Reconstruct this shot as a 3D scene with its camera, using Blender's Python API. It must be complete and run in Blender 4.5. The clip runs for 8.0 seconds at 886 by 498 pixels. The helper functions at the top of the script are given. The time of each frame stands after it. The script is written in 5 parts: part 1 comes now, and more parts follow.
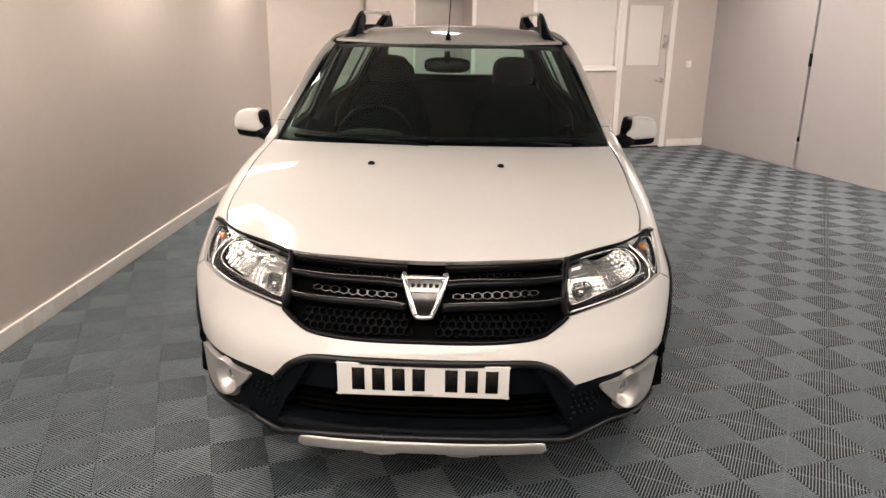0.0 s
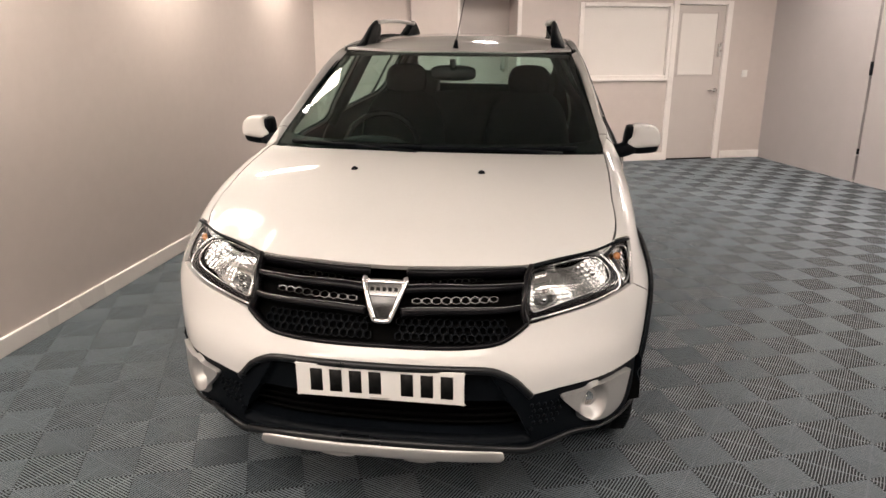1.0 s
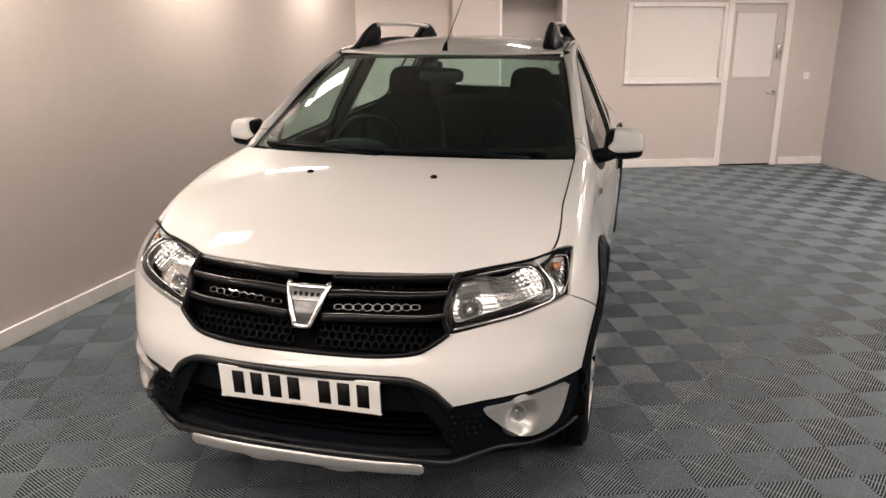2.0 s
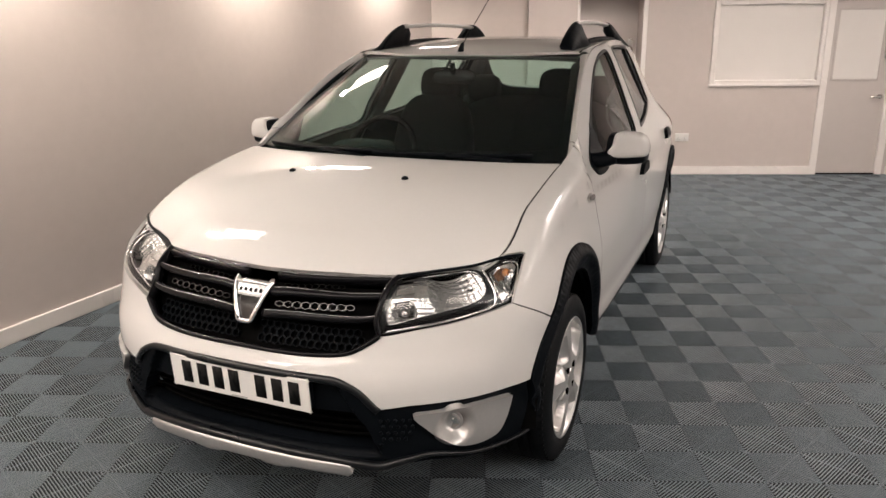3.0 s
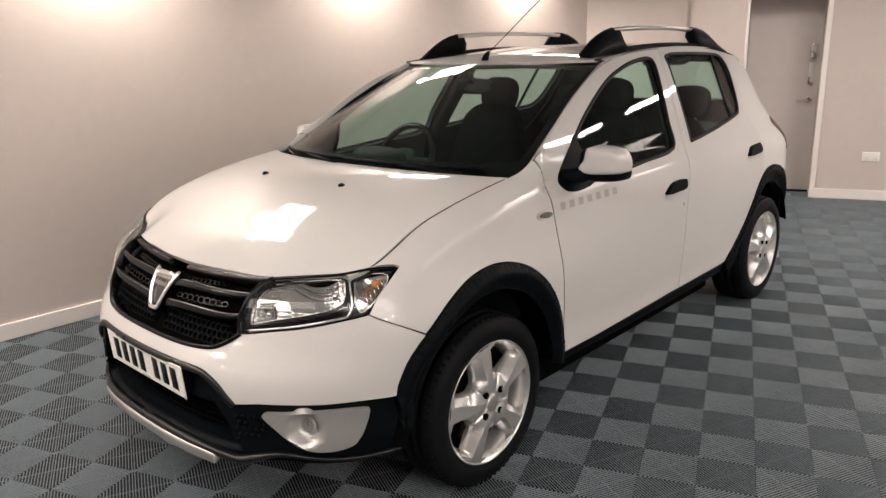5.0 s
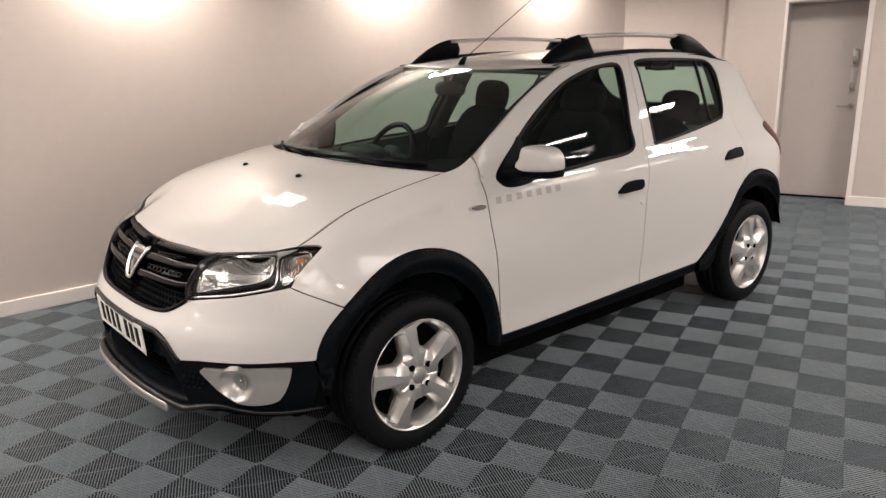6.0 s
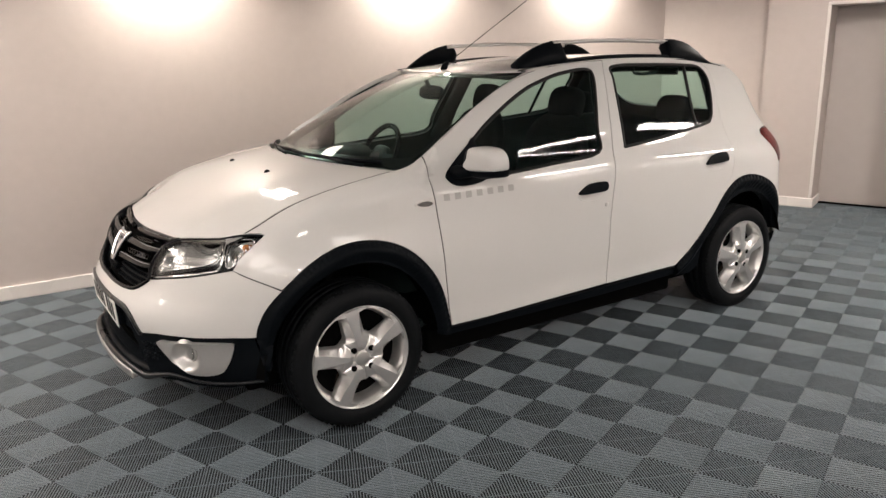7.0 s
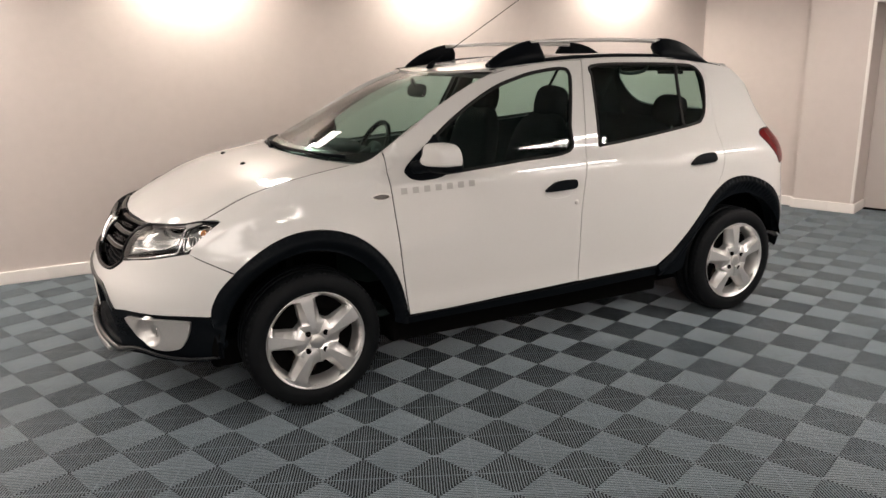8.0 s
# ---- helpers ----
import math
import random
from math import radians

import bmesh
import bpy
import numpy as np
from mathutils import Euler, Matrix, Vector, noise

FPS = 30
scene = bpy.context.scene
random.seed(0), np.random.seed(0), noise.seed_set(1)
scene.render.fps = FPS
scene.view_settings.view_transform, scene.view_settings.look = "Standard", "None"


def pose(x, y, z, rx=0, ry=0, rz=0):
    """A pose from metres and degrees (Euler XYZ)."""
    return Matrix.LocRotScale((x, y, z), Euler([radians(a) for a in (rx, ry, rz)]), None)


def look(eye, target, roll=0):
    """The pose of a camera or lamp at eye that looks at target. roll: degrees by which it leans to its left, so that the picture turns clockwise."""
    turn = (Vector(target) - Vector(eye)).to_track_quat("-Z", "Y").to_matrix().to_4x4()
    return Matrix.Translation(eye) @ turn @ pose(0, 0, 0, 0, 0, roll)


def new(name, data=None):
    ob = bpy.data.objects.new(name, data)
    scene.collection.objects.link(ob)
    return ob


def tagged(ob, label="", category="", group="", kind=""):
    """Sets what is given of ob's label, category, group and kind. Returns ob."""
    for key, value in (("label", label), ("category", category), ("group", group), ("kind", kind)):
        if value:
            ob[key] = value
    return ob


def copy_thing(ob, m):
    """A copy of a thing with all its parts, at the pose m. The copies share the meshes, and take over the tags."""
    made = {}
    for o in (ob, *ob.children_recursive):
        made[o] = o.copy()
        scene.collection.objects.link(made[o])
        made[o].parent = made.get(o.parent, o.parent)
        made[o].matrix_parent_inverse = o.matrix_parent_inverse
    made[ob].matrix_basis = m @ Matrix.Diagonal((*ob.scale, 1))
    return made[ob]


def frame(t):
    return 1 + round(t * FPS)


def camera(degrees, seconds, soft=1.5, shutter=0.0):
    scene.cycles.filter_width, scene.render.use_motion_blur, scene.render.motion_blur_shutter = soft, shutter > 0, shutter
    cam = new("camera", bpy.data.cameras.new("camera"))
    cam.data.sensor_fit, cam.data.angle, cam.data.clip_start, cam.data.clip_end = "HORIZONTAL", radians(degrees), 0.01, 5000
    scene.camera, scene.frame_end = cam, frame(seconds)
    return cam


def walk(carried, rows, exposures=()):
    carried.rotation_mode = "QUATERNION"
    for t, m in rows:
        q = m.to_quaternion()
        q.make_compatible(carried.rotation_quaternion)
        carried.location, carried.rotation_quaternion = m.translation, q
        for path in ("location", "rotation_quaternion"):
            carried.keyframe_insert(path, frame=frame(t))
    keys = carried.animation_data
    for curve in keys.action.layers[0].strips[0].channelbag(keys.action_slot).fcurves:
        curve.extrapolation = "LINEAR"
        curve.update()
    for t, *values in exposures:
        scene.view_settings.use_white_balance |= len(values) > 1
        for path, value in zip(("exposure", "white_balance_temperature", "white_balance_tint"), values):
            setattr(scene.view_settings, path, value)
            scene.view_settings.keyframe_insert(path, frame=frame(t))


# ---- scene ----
cam = camera(62.1, 8.0)
PATH = [
    (0, (0.131, -2.822, 1.57), (0.061, -0.916, 0.97), 0.9),
    (0.5, (0.299, -2.836, 1.567), (0.118, -0.932, 0.982), 0.6),
    (1, (0.468, -2.802, 1.557), (0.207, -0.904, 0.983), 0.4),
    (1.5, (0.681, -2.729, 1.556), (0.332, -0.844, 0.986), 0.1),
    (3, (1.414, -2.46, 1.544), (0.644, -0.701, 0.984), -0.6),
    (3.5, (1.648, -2.29, 1.541), (0.735, -0.599, 0.986), -0.9),
    (4, (1.876, -2.102, 1.525), (0.817, -0.496, 0.978), -1.1),
    (4.2, (1.965, -2.04, 1.521), (0.848, -0.471, 0.982), -1.4),
    (5.3, (2.502, -1.767, 1.522), (1.126, -0.411, 1.001), -1.3),
    (5.5, (2.631, -1.739, 1.529), (1.22, -0.419, 1.012), -1.2),
    (6, (2.921, -1.619, 1.531), (1.449, -0.369, 1.013), -1.2),
    (6.5, (3.177, -1.45, 1.536), (1.637, -0.283, 1.018), -1.2),
    (7, (3.434, -1.279, 1.536), (1.819, -0.214, 1.028), -1.2),
    (7.5, (3.679, -1.072, 1.531), (1.989, -0.126, 1.03), -1.4),
    (8, (3.827, -0.857, 1.524), (2.099, 0.015, 1.019), -1.2),
]
walk(cam, [(t, look(eye, target, roll)) for t, eye, target, roll in PATH], [(0.0, 0.33, 6640, 10), (1.5, 0.27, 6590, 10), (3.5, 0.19, 6480, 10), (5.5, 0.22, 6450, 10), (7.5, 0.29, 6370, 8), (8.0, 0.29, 6370, 8)])

# ---- world, lamps ----
CEIL = 2.42
world = bpy.data.worlds.new("world")
scene.world = world
world.use_nodes = True
world.node_tree.nodes["Background"].inputs[0].default_value = (0.9, 0.95, 1.0, 1)
world.node_tree.nodes["Background"].inputs[1].default_value = 0.02
ROOM = pose(0, 0, 0, 0, 0, 20.6)


# ---- materials ----
def material(name, base, rough=0.5, metal=0.0, coat=0.0, grain=0.0, scale=40.0, bump=0.0, bump_scale=200.0, vary=0.0, spec=0.5):
    """A surface with wear at two scales: a broad stain, a fine grain and a fine relief."""
    m = bpy.data.materials.new(name)
    m.use_nodes = True
    nt = m.node_tree
    p = nt.nodes["Principled BSDF"]
    p.inputs["Roughness"].default_value, p.inputs["Metallic"].default_value = rough, metal
    p.inputs["Coat Weight"].default_value, p.inputs["Coat Roughness"].default_value = coat, 0.045
    p.inputs["Specular IOR Level"].default_value = spec
    p.inputs["Base Color"].default_value = (*base, 1)
    co = nt.nodes.new("ShaderNodeTexCoord")
    if grain > 0:
        fine, broad = nt.nodes.new("ShaderNodeTexNoise"), nt.nodes.new("ShaderNodeTexNoise")
        fine.inputs["Scale"].default_value, broad.inputs["Scale"].default_value = scale, scale * 0.06
        fine.inputs["Detail"].default_value, broad.inputs["Detail"].default_value = 5, 3
        mix = nt.nodes.new("ShaderNodeMath")
        mix.operation = "ADD"
        ramp = nt.nodes.new("ShaderNodeMapRange")
        ramp.inputs[1].default_value, ramp.inputs[2].default_value = 0.6, 1.4
        ramp.inputs[3].default_value, ramp.inputs[4].default_value = 1 - grain, 1 + grain
        tint = nt.nodes.new("ShaderNodeVectorMath")
        tint.operation = "SCALE"
        tint.inputs[0].default_value = base
        for n in (fine, broad):
            nt.links.new(co.outputs["Object"], n.inputs["Vector"])
        nt.links.new(fine.outputs[0], mix.inputs[0])
        nt.links.new(broad.outputs[0], mix.inputs[1])
        nt.links.new(mix.outputs[0], ramp.inputs[0])
        out = ramp.outputs[0]
        if vary > 0:
            info, own, both = nt.nodes.new("ShaderNodeObjectInfo"), nt.nodes.new("ShaderNodeMapRange"), nt.nodes.new("ShaderNodeMath")
            own.inputs[3].default_value, own.inputs[4].default_value = 1 - vary, 1 + vary
            both.operation = "MULTIPLY"
            nt.links.new(info.outputs["Random"], own.inputs[0])
            nt.links.new(own.outputs[0], both.inputs[0])
            nt.links.new(out, both.inputs[1])
            out = both.outputs[0]
        nt.links.new(out, tint.inputs["Scale"])
        nt.links.new(tint.outputs[0], p.inputs["Base Color"])
        rr = nt.nodes.new("ShaderNodeMapRange")
        rr.inputs[1].default_value, rr.inputs[2].default_value = 0.35, 0.65
        rr.inputs[3].default_value, rr.inputs[4].default_value = max(rough - 0.3 * grain, 0.02), min(rough + 0.3 * grain, 1)
        nt.links.new(broad.outputs[0], rr.inputs[0])
        nt.links.new(rr.outputs[0], p.inputs["Roughness"])
    if bump > 0:
        rel, b = nt.nodes.new("ShaderNodeTexNoise"), nt.nodes.new("ShaderNodeBump")
        rel.inputs["Scale"].default_value, rel.inputs["Detail"].default_value = bump_scale, 3
        b.inputs["Strength"].default_value, b.inputs["Distance"].default_value = bump, 0.002
        nt.links.new(co.outputs["Object"], rel.inputs["Vector"])
        nt.links.new(rel.outputs[0], b.inputs["Height"])
        nt.links.new(b.outputs[0], p.inputs["Normal"])
    return m


def pane(name, tint, gloss_rough=0.0):
    """Thin glass: what lies behind shows through its tint, and its gloss rises at the edge of sight."""
    m = bpy.data.materials.new(name)
    m.use_nodes = True
    nt = m.node_tree
    nt.nodes.remove(nt.nodes["Principled BSDF"])
    clear, shine, mix, edge, power, lift = (nt.nodes.new(k) for k in ("ShaderNodeBsdfTransparent", "ShaderNodeBsdfGlossy", "ShaderNodeMixShader", "ShaderNodeLayerWeight", "ShaderNodeMath", "ShaderNodeMapRange"))
    clear.inputs[0].default_value = (*tint, 1)
    shine.inputs["Roughness"].default_value = gloss_rough
    edge.inputs["Blend"].default_value = 0.5
    power.operation = "POWER"
    power.inputs[1].default_value = 5.0
    lift.inputs[3].default_value, lift.inputs[4].default_value = 0.036, 1.0
    nt.links.new(edge.outputs["Facing"], power.inputs[0])
    nt.links.new(power.outputs[0], lift.inputs[0])
    nt.links.new(lift.outputs[0], mix.inputs[0])
    nt.links.new(clear.outputs[0], mix.inputs[1])
    nt.links.new(shine.outputs[0], mix.inputs[2])
    nt.links.new(mix.outputs[0], nt.nodes["Material Output"].inputs[0])
    return m


def glow(name, colour, strength):
    m = bpy.data.materials.new(name)
    m.use_nodes = True
    p = m.node_tree.nodes["Principled BSDF"]
    p.inputs["Base Color"].default_value = p.inputs["Emission Color"].default_value = (*colour, 1)
    p.inputs["Emission Strength"].default_value = strength
    return m


PAINT = material("white_car_paint", (0.60, 0.594, 0.578), 0.45, coat=1.0, grain=0.012, scale=60, bump=0.008, bump_scale=900, spec=0.12)
BLACK = material("textured_black_plastic", (0.0030, 0.0042, 0.0058), 0.5, grain=0.25, scale=120, bump=0.12, bump_scale=700, spec=0.06)
PIANO = material("satin_black_plastic", (0.005, 0.005, 0.006), 0.22, grain=0.15, scale=80, spec=0.14)
SATINBLACK = material("satin_black_bumper_edge", (0.0045, 0.0055, 0.0068), 0.30, grain=0.2, scale=100, bump=0.05, bump_scale=700, spec=0.35)
# Sheenless near-black: recess shade put into the colour, also used for black parts
DARK = material("cavity_shade_black", (0.003, 0.003, 0.003), 0.9, grain=0.2, scale=30, spec=0.01)
CHROME = material("chrome", (0.82, 0.82, 0.82), 0.10, metal=1.0, grain=0.02, scale=90)
SATIN = material("satin_silver", (0.62, 0.61, 0.59), 0.30, metal=0.85, grain=0.04, scale=90)
BRIGHT = material("lamp_reflector", (0.60, 0.60, 0.59), 0.17, metal=0.85, grain=0.02, scale=60, bump=0.06, bump_scale=90)
SILVER = material("silver_bumper_lacquer", (0.46, 0.455, 0.445), 0.36, metal=0.6, coat=0.3, grain=0.04, scale=90)
ALLOY = material("silver_wheel_lacquer", (0.66, 0.655, 0.645), 0.30, metal=0.80, coat=0.12, grain=0.05, scale=60)
RUBBER = material("tyre_rubber", (0.0045, 0.0053, 0.0062), 0.58, grain=0.35, scale=25, bump=0.2, bump_scale=300, spec=0.10)
SEAL = material("black_rubber_seal", (0.008, 0.008, 0.008), 0.5, grain=0.2, scale=80, spec=0.15)
CLOTH = material("charcoal_seat_cloth", (0.0065, 0.0075, 0.008), 0.9, grain=0.3, scale=150, bump=0.4, bump_scale=500, spec=0.03)
TRIM = material("dark_grey_cabin_plastic", (0.011, 0.018, 0.018), 0.55, grain=0.2, scale=80, bump=0.15, bump_scale=500, spec=0.15)
LINER = material("grey_headlining", (0.07, 0.072, 0.07), 0.9, grain=0.1, scale=100)
CELL = material("dark_chrome", (0.24, 0.24, 0.24), 0.25, metal=1.0, grain=0.3, scale=25)
SMOKE = material("smoked_lamp_trim", (0.055, 0.057, 0.06), 0.22, metal=0.6, grain=0.2, scale=30)
COMB = material("faint_chrome", (0.07, 0.07, 0.07), 0.22, metal=1.0, grain=0.6, scale=14)
PLATE = material("white_plate", (0.80, 0.79, 0.76), 0.35, grain=0.02, scale=40)
INK = material("black_ink", (0.008, 0.008, 0.008), 0.5, grain=0.1, scale=60, spec=0.1)
DECAL = material("silver_decal", (0.38, 0.372, 0.358), 0.4, metal=0.1, grain=0.1, scale=60)
AMBER = material("amber_bulb", (0.55, 0.21, 0.07), 0.15, coat=1.0, grain=0.05, scale=60)
RED = material("red_lamp_glass", (0.11, 0.008, 0.008), 0.2, grain=0.08, scale=60, spec=0.3)
RUST = material("brake_iron", (0.020, 0.014, 0.011), 0.7, grain=0.4, scale=30, spec=0.1)
GLASS = pane("tinted_car_glass", (0.70, 0.86, 0.81))
CLEAR = pane("clear_lens", (0.93, 0.94, 0.94))
WALL = material("pale_grey_wall_paint", (0.54, 0.480, 0.450), 0.45, grain=0.035, scale=14, bump=0.10, bump_scale=180, spec=0.6)
CEILING = material("matt_white_ceiling_paint", (0.70, 0.68, 0.655), 0.8, grain=0.02, scale=12, bump=0.1, bump_scale=120)
GLOSS = material("white_gloss_woodwork", (0.77, 0.732, 0.70), 0.28, grain=0.03, scale=20, bump=0.03, bump_scale=60)
DOORPAINT = material("grey_door_paint", (0.51, 0.466, 0.442), 0.45, grain=0.03, scale=10, bump=0.06, bump_scale=120)
PANEL = material("grey_partition_board", (0.445, 0.420, 0.420), 0.35, grain=0.03, scale=6, bump=0.04, bump_scale=60)
FROST = material("frosted_white_glazing", (0.71, 0.678, 0.648), 0.25, grain=0.015, scale=8, coat=0.4)
STEEL = material("brushed_steel", (0.60, 0.59, 0.57), 0.28, metal=1.0, grain=0.06, scale=200)
WHITEPLASTIC = material("white_plastic", (0.78, 0.77, 0.74), 0.3, grain=0.02, scale=40)
RIB = material("grey_floor_tile_plastic", (0.138, 0.174, 0.200), 0.40, coat=0.15, grain=0.035, scale=60, vary=0.06, bump=0.04, bump_scale=400, spec=1.0)
# Tile grey taken near black: the shade between the ribs is in this colour
TRAY = material("floor_rib_gap_shade", (0.020, 0.023, 0.026), 0.7, grain=0.2, scale=60, spec=0.10)
DIFFUSER = glow("lit_light_diffuser", (1.0, 0.880, 0.800), 14.0)
TUBE = glow("lit_long_light_diffuser", (1.0, 0.880, 0.800), 64.0)
WASH = glow("far_fill_diffuser", (1.0, 0.880, 0.800), 60.0)
BROAD = glow("broad_fill_glow", (1.0, 0.880, 0.800), 6.2)
SPOT = glow("lit_downlight", (1.0, 0.92, 0.80), 14.0)


# ---- building tools ----
def link(name, bm, mat, parent=None, label="", flat=False, normals=None):
    me = bpy.data.meshes.new(name)
    bm.to_mesh(me)
    bm.free()
    me.materials.append(mat)
    for p in me.polygons:
        p.use_smooth = not flat
    if normals is not None:
        me.normals_split_custom_set_from_vertices(normals)
    ob = new(name, me)
    if parent is not None:
        ob.parent = parent
    if label:
        ob["label"] = label
    return ob


def part(name, bm, mat, parent, label="", flat=False):
    return link(name, bm, mat, parent, label, flat)


def box(lo, hi, bevel=0.0, m=None, bm=None, segments=2):
    """A bevelled box between two corners, by itself or added to bm."""
    own = bmesh.new()
    bmesh.ops.create_cube(own, size=1)
    lo, hi = Vector(lo), Vector(hi)
    for v in own.verts:
        v.co = Vector([(lo[i] + hi[i]) / 2 + v.co[i] * (hi[i] - lo[i]) for i in range(3)])
    if bevel:
        bmesh.ops.bevel(own, geom=own.edges[:], offset=bevel, segments=segments, profile=0.5, affect="EDGES")
    if m is not None:
        bmesh.ops.transform(own, matrix=m, verts=own.verts)
    if bm is None:
        return own
    me = bpy.data.meshes.new("tmp")
    own.to_mesh(me)
    own.free()
    bm.from_mesh(me)
    bpy.data.meshes.remove(me)
    return bm


def smoothline(pts, n=6, closed=False):
    """A soft curve through the points, n steps between each two."""
    pts, out, k = [np.array(p, float) for p in pts], [], len(pts)
    for i in range(k if closed else k - 1):
        a, b, c, d = (pts[(i + j) % k] if closed else pts[min(max(i + j, 0), k - 1)] for j in (-1, 0, 1, 2))
        for t in np.arange(n) / n:
            out.append(tuple(0.5 * (2 * b + (c - a) * t + (2 * a - 5 * b + 4 * c - d) * t * t + (3 * b - a - 3 * c + d) * t**3)))
    if not closed:
        out.append(tuple(pts[-1]))
    return out


def inset(poly, d):
    """A closed outline, drawn in by d."""
    area = sum(a[0] * b[1] - b[0] * a[1] for a, b in zip(poly, poly[1:] + poly[:1]))
    out, k = [], len(poly)
    for i in range(k):
        a, b, c = (np.array(poly[(i + j) % k]) for j in (-1, 0, 1))
        e, f = (b - a) / (np.linalg.norm(b - a) + 1e-9), (c - b) / (np.linalg.norm(c - b) + 1e-9)
        n = np.array([-(e + f)[1], (e + f)[0]])
        n = n / (np.linalg.norm(n) + 1e-9) * (1 if area > 0 else -1)
        out.append(tuple(b + n * d / max(abs(n @ np.array([-e[1], e[0]])), 0.5)))
    return out


def rim_off(lift, d, side=1):
    """The same surface, d further out, and mirrored for the car's other side."""
    def f(a, b):
        p = lift(a, b)
        n = (lift(a + 1e-3, b) - lift(a - 1e-3, b)).cross(lift(a, b + 1e-3) - lift(a, b - 1e-3)).normalized()
        q = p + n * d
        return Vector((q.x * side, q.y, q.z))
    return f


def patch(name, outline, lift, mat, parent, holes=(), step=0.035, thick=0.012, side=1, off=0.0, label="", back=False):
    """A sheet cut to an outline drawn on a curved skin, with its edge turned in by thick."""
    bm = bmesh.new()
    for loop in (outline, *holes):
        vs = [bm.verts.new((a, b, 0)) for a, b in loop]
        for i in range(len(vs)):
            bm.edges.new((vs[i - 1], vs[i]))
    bmesh.ops.triangle_fill(bm, use_beauty=True, use_dissolve=False, edges=bm.edges[:], normal=(0, 0, 1))
    for axis in (0, 1):
        lo, hi = min(p[axis] for p in outline), max(p[axis] for p in outline)
        for k in range(math.floor(lo / step) + 1, math.ceil(hi / step)):
            co, no = [0, 0, 0], [0, 0, 0]
            co[axis], no[axis] = k * step, 1
            bmesh.ops.bisect_plane(bm, geom=bm.verts[:] + bm.edges[:] + bm.faces[:], dist=1e-5, plane_co=co, plane_no=no)
    for f in bm.faces:
        f.normal_update()
    bmesh.ops.reverse_faces(bm, faces=[f for f in bm.faces if f.normal.z < 0])
    flat = [(v.co.x, v.co.y) for v in bm.verts]
    normals = []
    e = 1e-3
    turn = -1 if back else 1
    for v, (a, b) in zip(bm.verts, flat):
        p = lift(a, b)
        n = (lift(a + e, b) - lift(a - e, b)).cross(lift(a, b + e) - lift(a, b - e)).normalized()
        p = p + n * off
        v.co = (p.x * side, p.y, p.z)
        normals.append(Vector((n.x * side, n.y, n.z)) * turn)
    bm.verts.index_update()
    if thick:
        for ed in [ed for ed in bm.edges if len(ed.link_faces) == 1]:
            f = ed.link_faces[0]
            lp = next(l for l in f.loops if l.edge == ed)
            va, vb = lp.vert, lp.link_loop_next.vert
            na, nb = normals[va.index] * turn, normals[vb.index] * turn
            quad = [bm.verts.new(q) for q in (vb.co, va.co, va.co - na * thick, vb.co - nb * thick)]
            bm.faces.new(quad)
            out = (vb.co - va.co).cross(na).normalized() * (1 if side > 0 else -1)
            normals += [out] * 4
    if (side < 0) != back:
        bmesh.ops.reverse_faces(bm, faces=bm.faces[:])
    return link(name, bm, mat, parent, label, normals=normals)


def sweep(pts, ups, profile, closed=False, caps=True):
    """A bar of the given cross-section (across, out) along a line whose outward side is given point by point."""
    bm, k, rings = bmesh.new(), len(pts), []
    pts = [Vector(p) for p in pts]
    for i, p in enumerate(pts):
        a, b = (pts[i - 1], pts[(i + 1) % k]) if closed else (pts[max(i - 1, 0)], pts[min(i + 1, k - 1)])
        t = (b - a).normalized()
        up = Vector(ups[i])
        up = (up - t * up.dot(t)).normalized()
        c = t.cross(up)
        f = profile(i / max(k - 1, 1)) if callable(profile) else profile
        rings.append([bm.verts.new(p + c * u + up * v) for u, v in f])
    m = len(rings[0])
    for i in range(k if closed else k - 1):
        r, q = rings[i], rings[(i + 1) % k]
        for j in range(m):
            bm.faces.new((r[j], r[(j + 1) % m], q[(j + 1) % m], q[j]))
    if caps and not closed:
        bm.faces.new(rings[0][::-1])
        bm.faces.new(rings[-1])
    bmesh.ops.recalc_face_normals(bm, faces=bm.faces[:])
    return bm


def round_bar(w, h, n=10, power=2.5):
    """A rounded cross-section, w wide and h high."""
    return [(w / 2 * math.copysign(abs(math.cos(a)) ** (2 / power), math.cos(a)), h / 2 * math.copysign(abs(math.sin(a)) ** (2 / power), math.sin(a)))
            for a in (2 * math.pi * i / n for i in range(n))]


def on_skin(lift, path, side=1, off=0.0):
    """Points and outward sides along a path drawn on a skin."""
    f, g = rim_off(lift, off, side), rim_off(lift, off + 0.01, side)
    pts = [f(a, b) for a, b in path]
    return pts, [g(a, b) - p for (a, b), p in zip(path, pts)]


def lathe(profile, n=48, axis="x", sharp=False):
    """A profile of (along, radius) turned about an axis."""
    bm, rings = bmesh.new(), []
    for u, r in profile:
        ring = []
        for i in range(n):
            a = 2 * math.pi * i / n
            ring.append(bm.verts.new((u, r * math.cos(a), r * math.sin(a)) if axis == "x" else (r * math.cos(a), r * math.sin(a), u)))
        rings.append(ring)
    for r, q in zip(rings, rings[1:]):
        for i in range(n):
            bm.faces.new((r[i], r[(i + 1) % n], q[(i + 1) % n], q[i]))
    bmesh.ops.recalc_face_normals(bm, faces=bm.faces[:])
    return bm


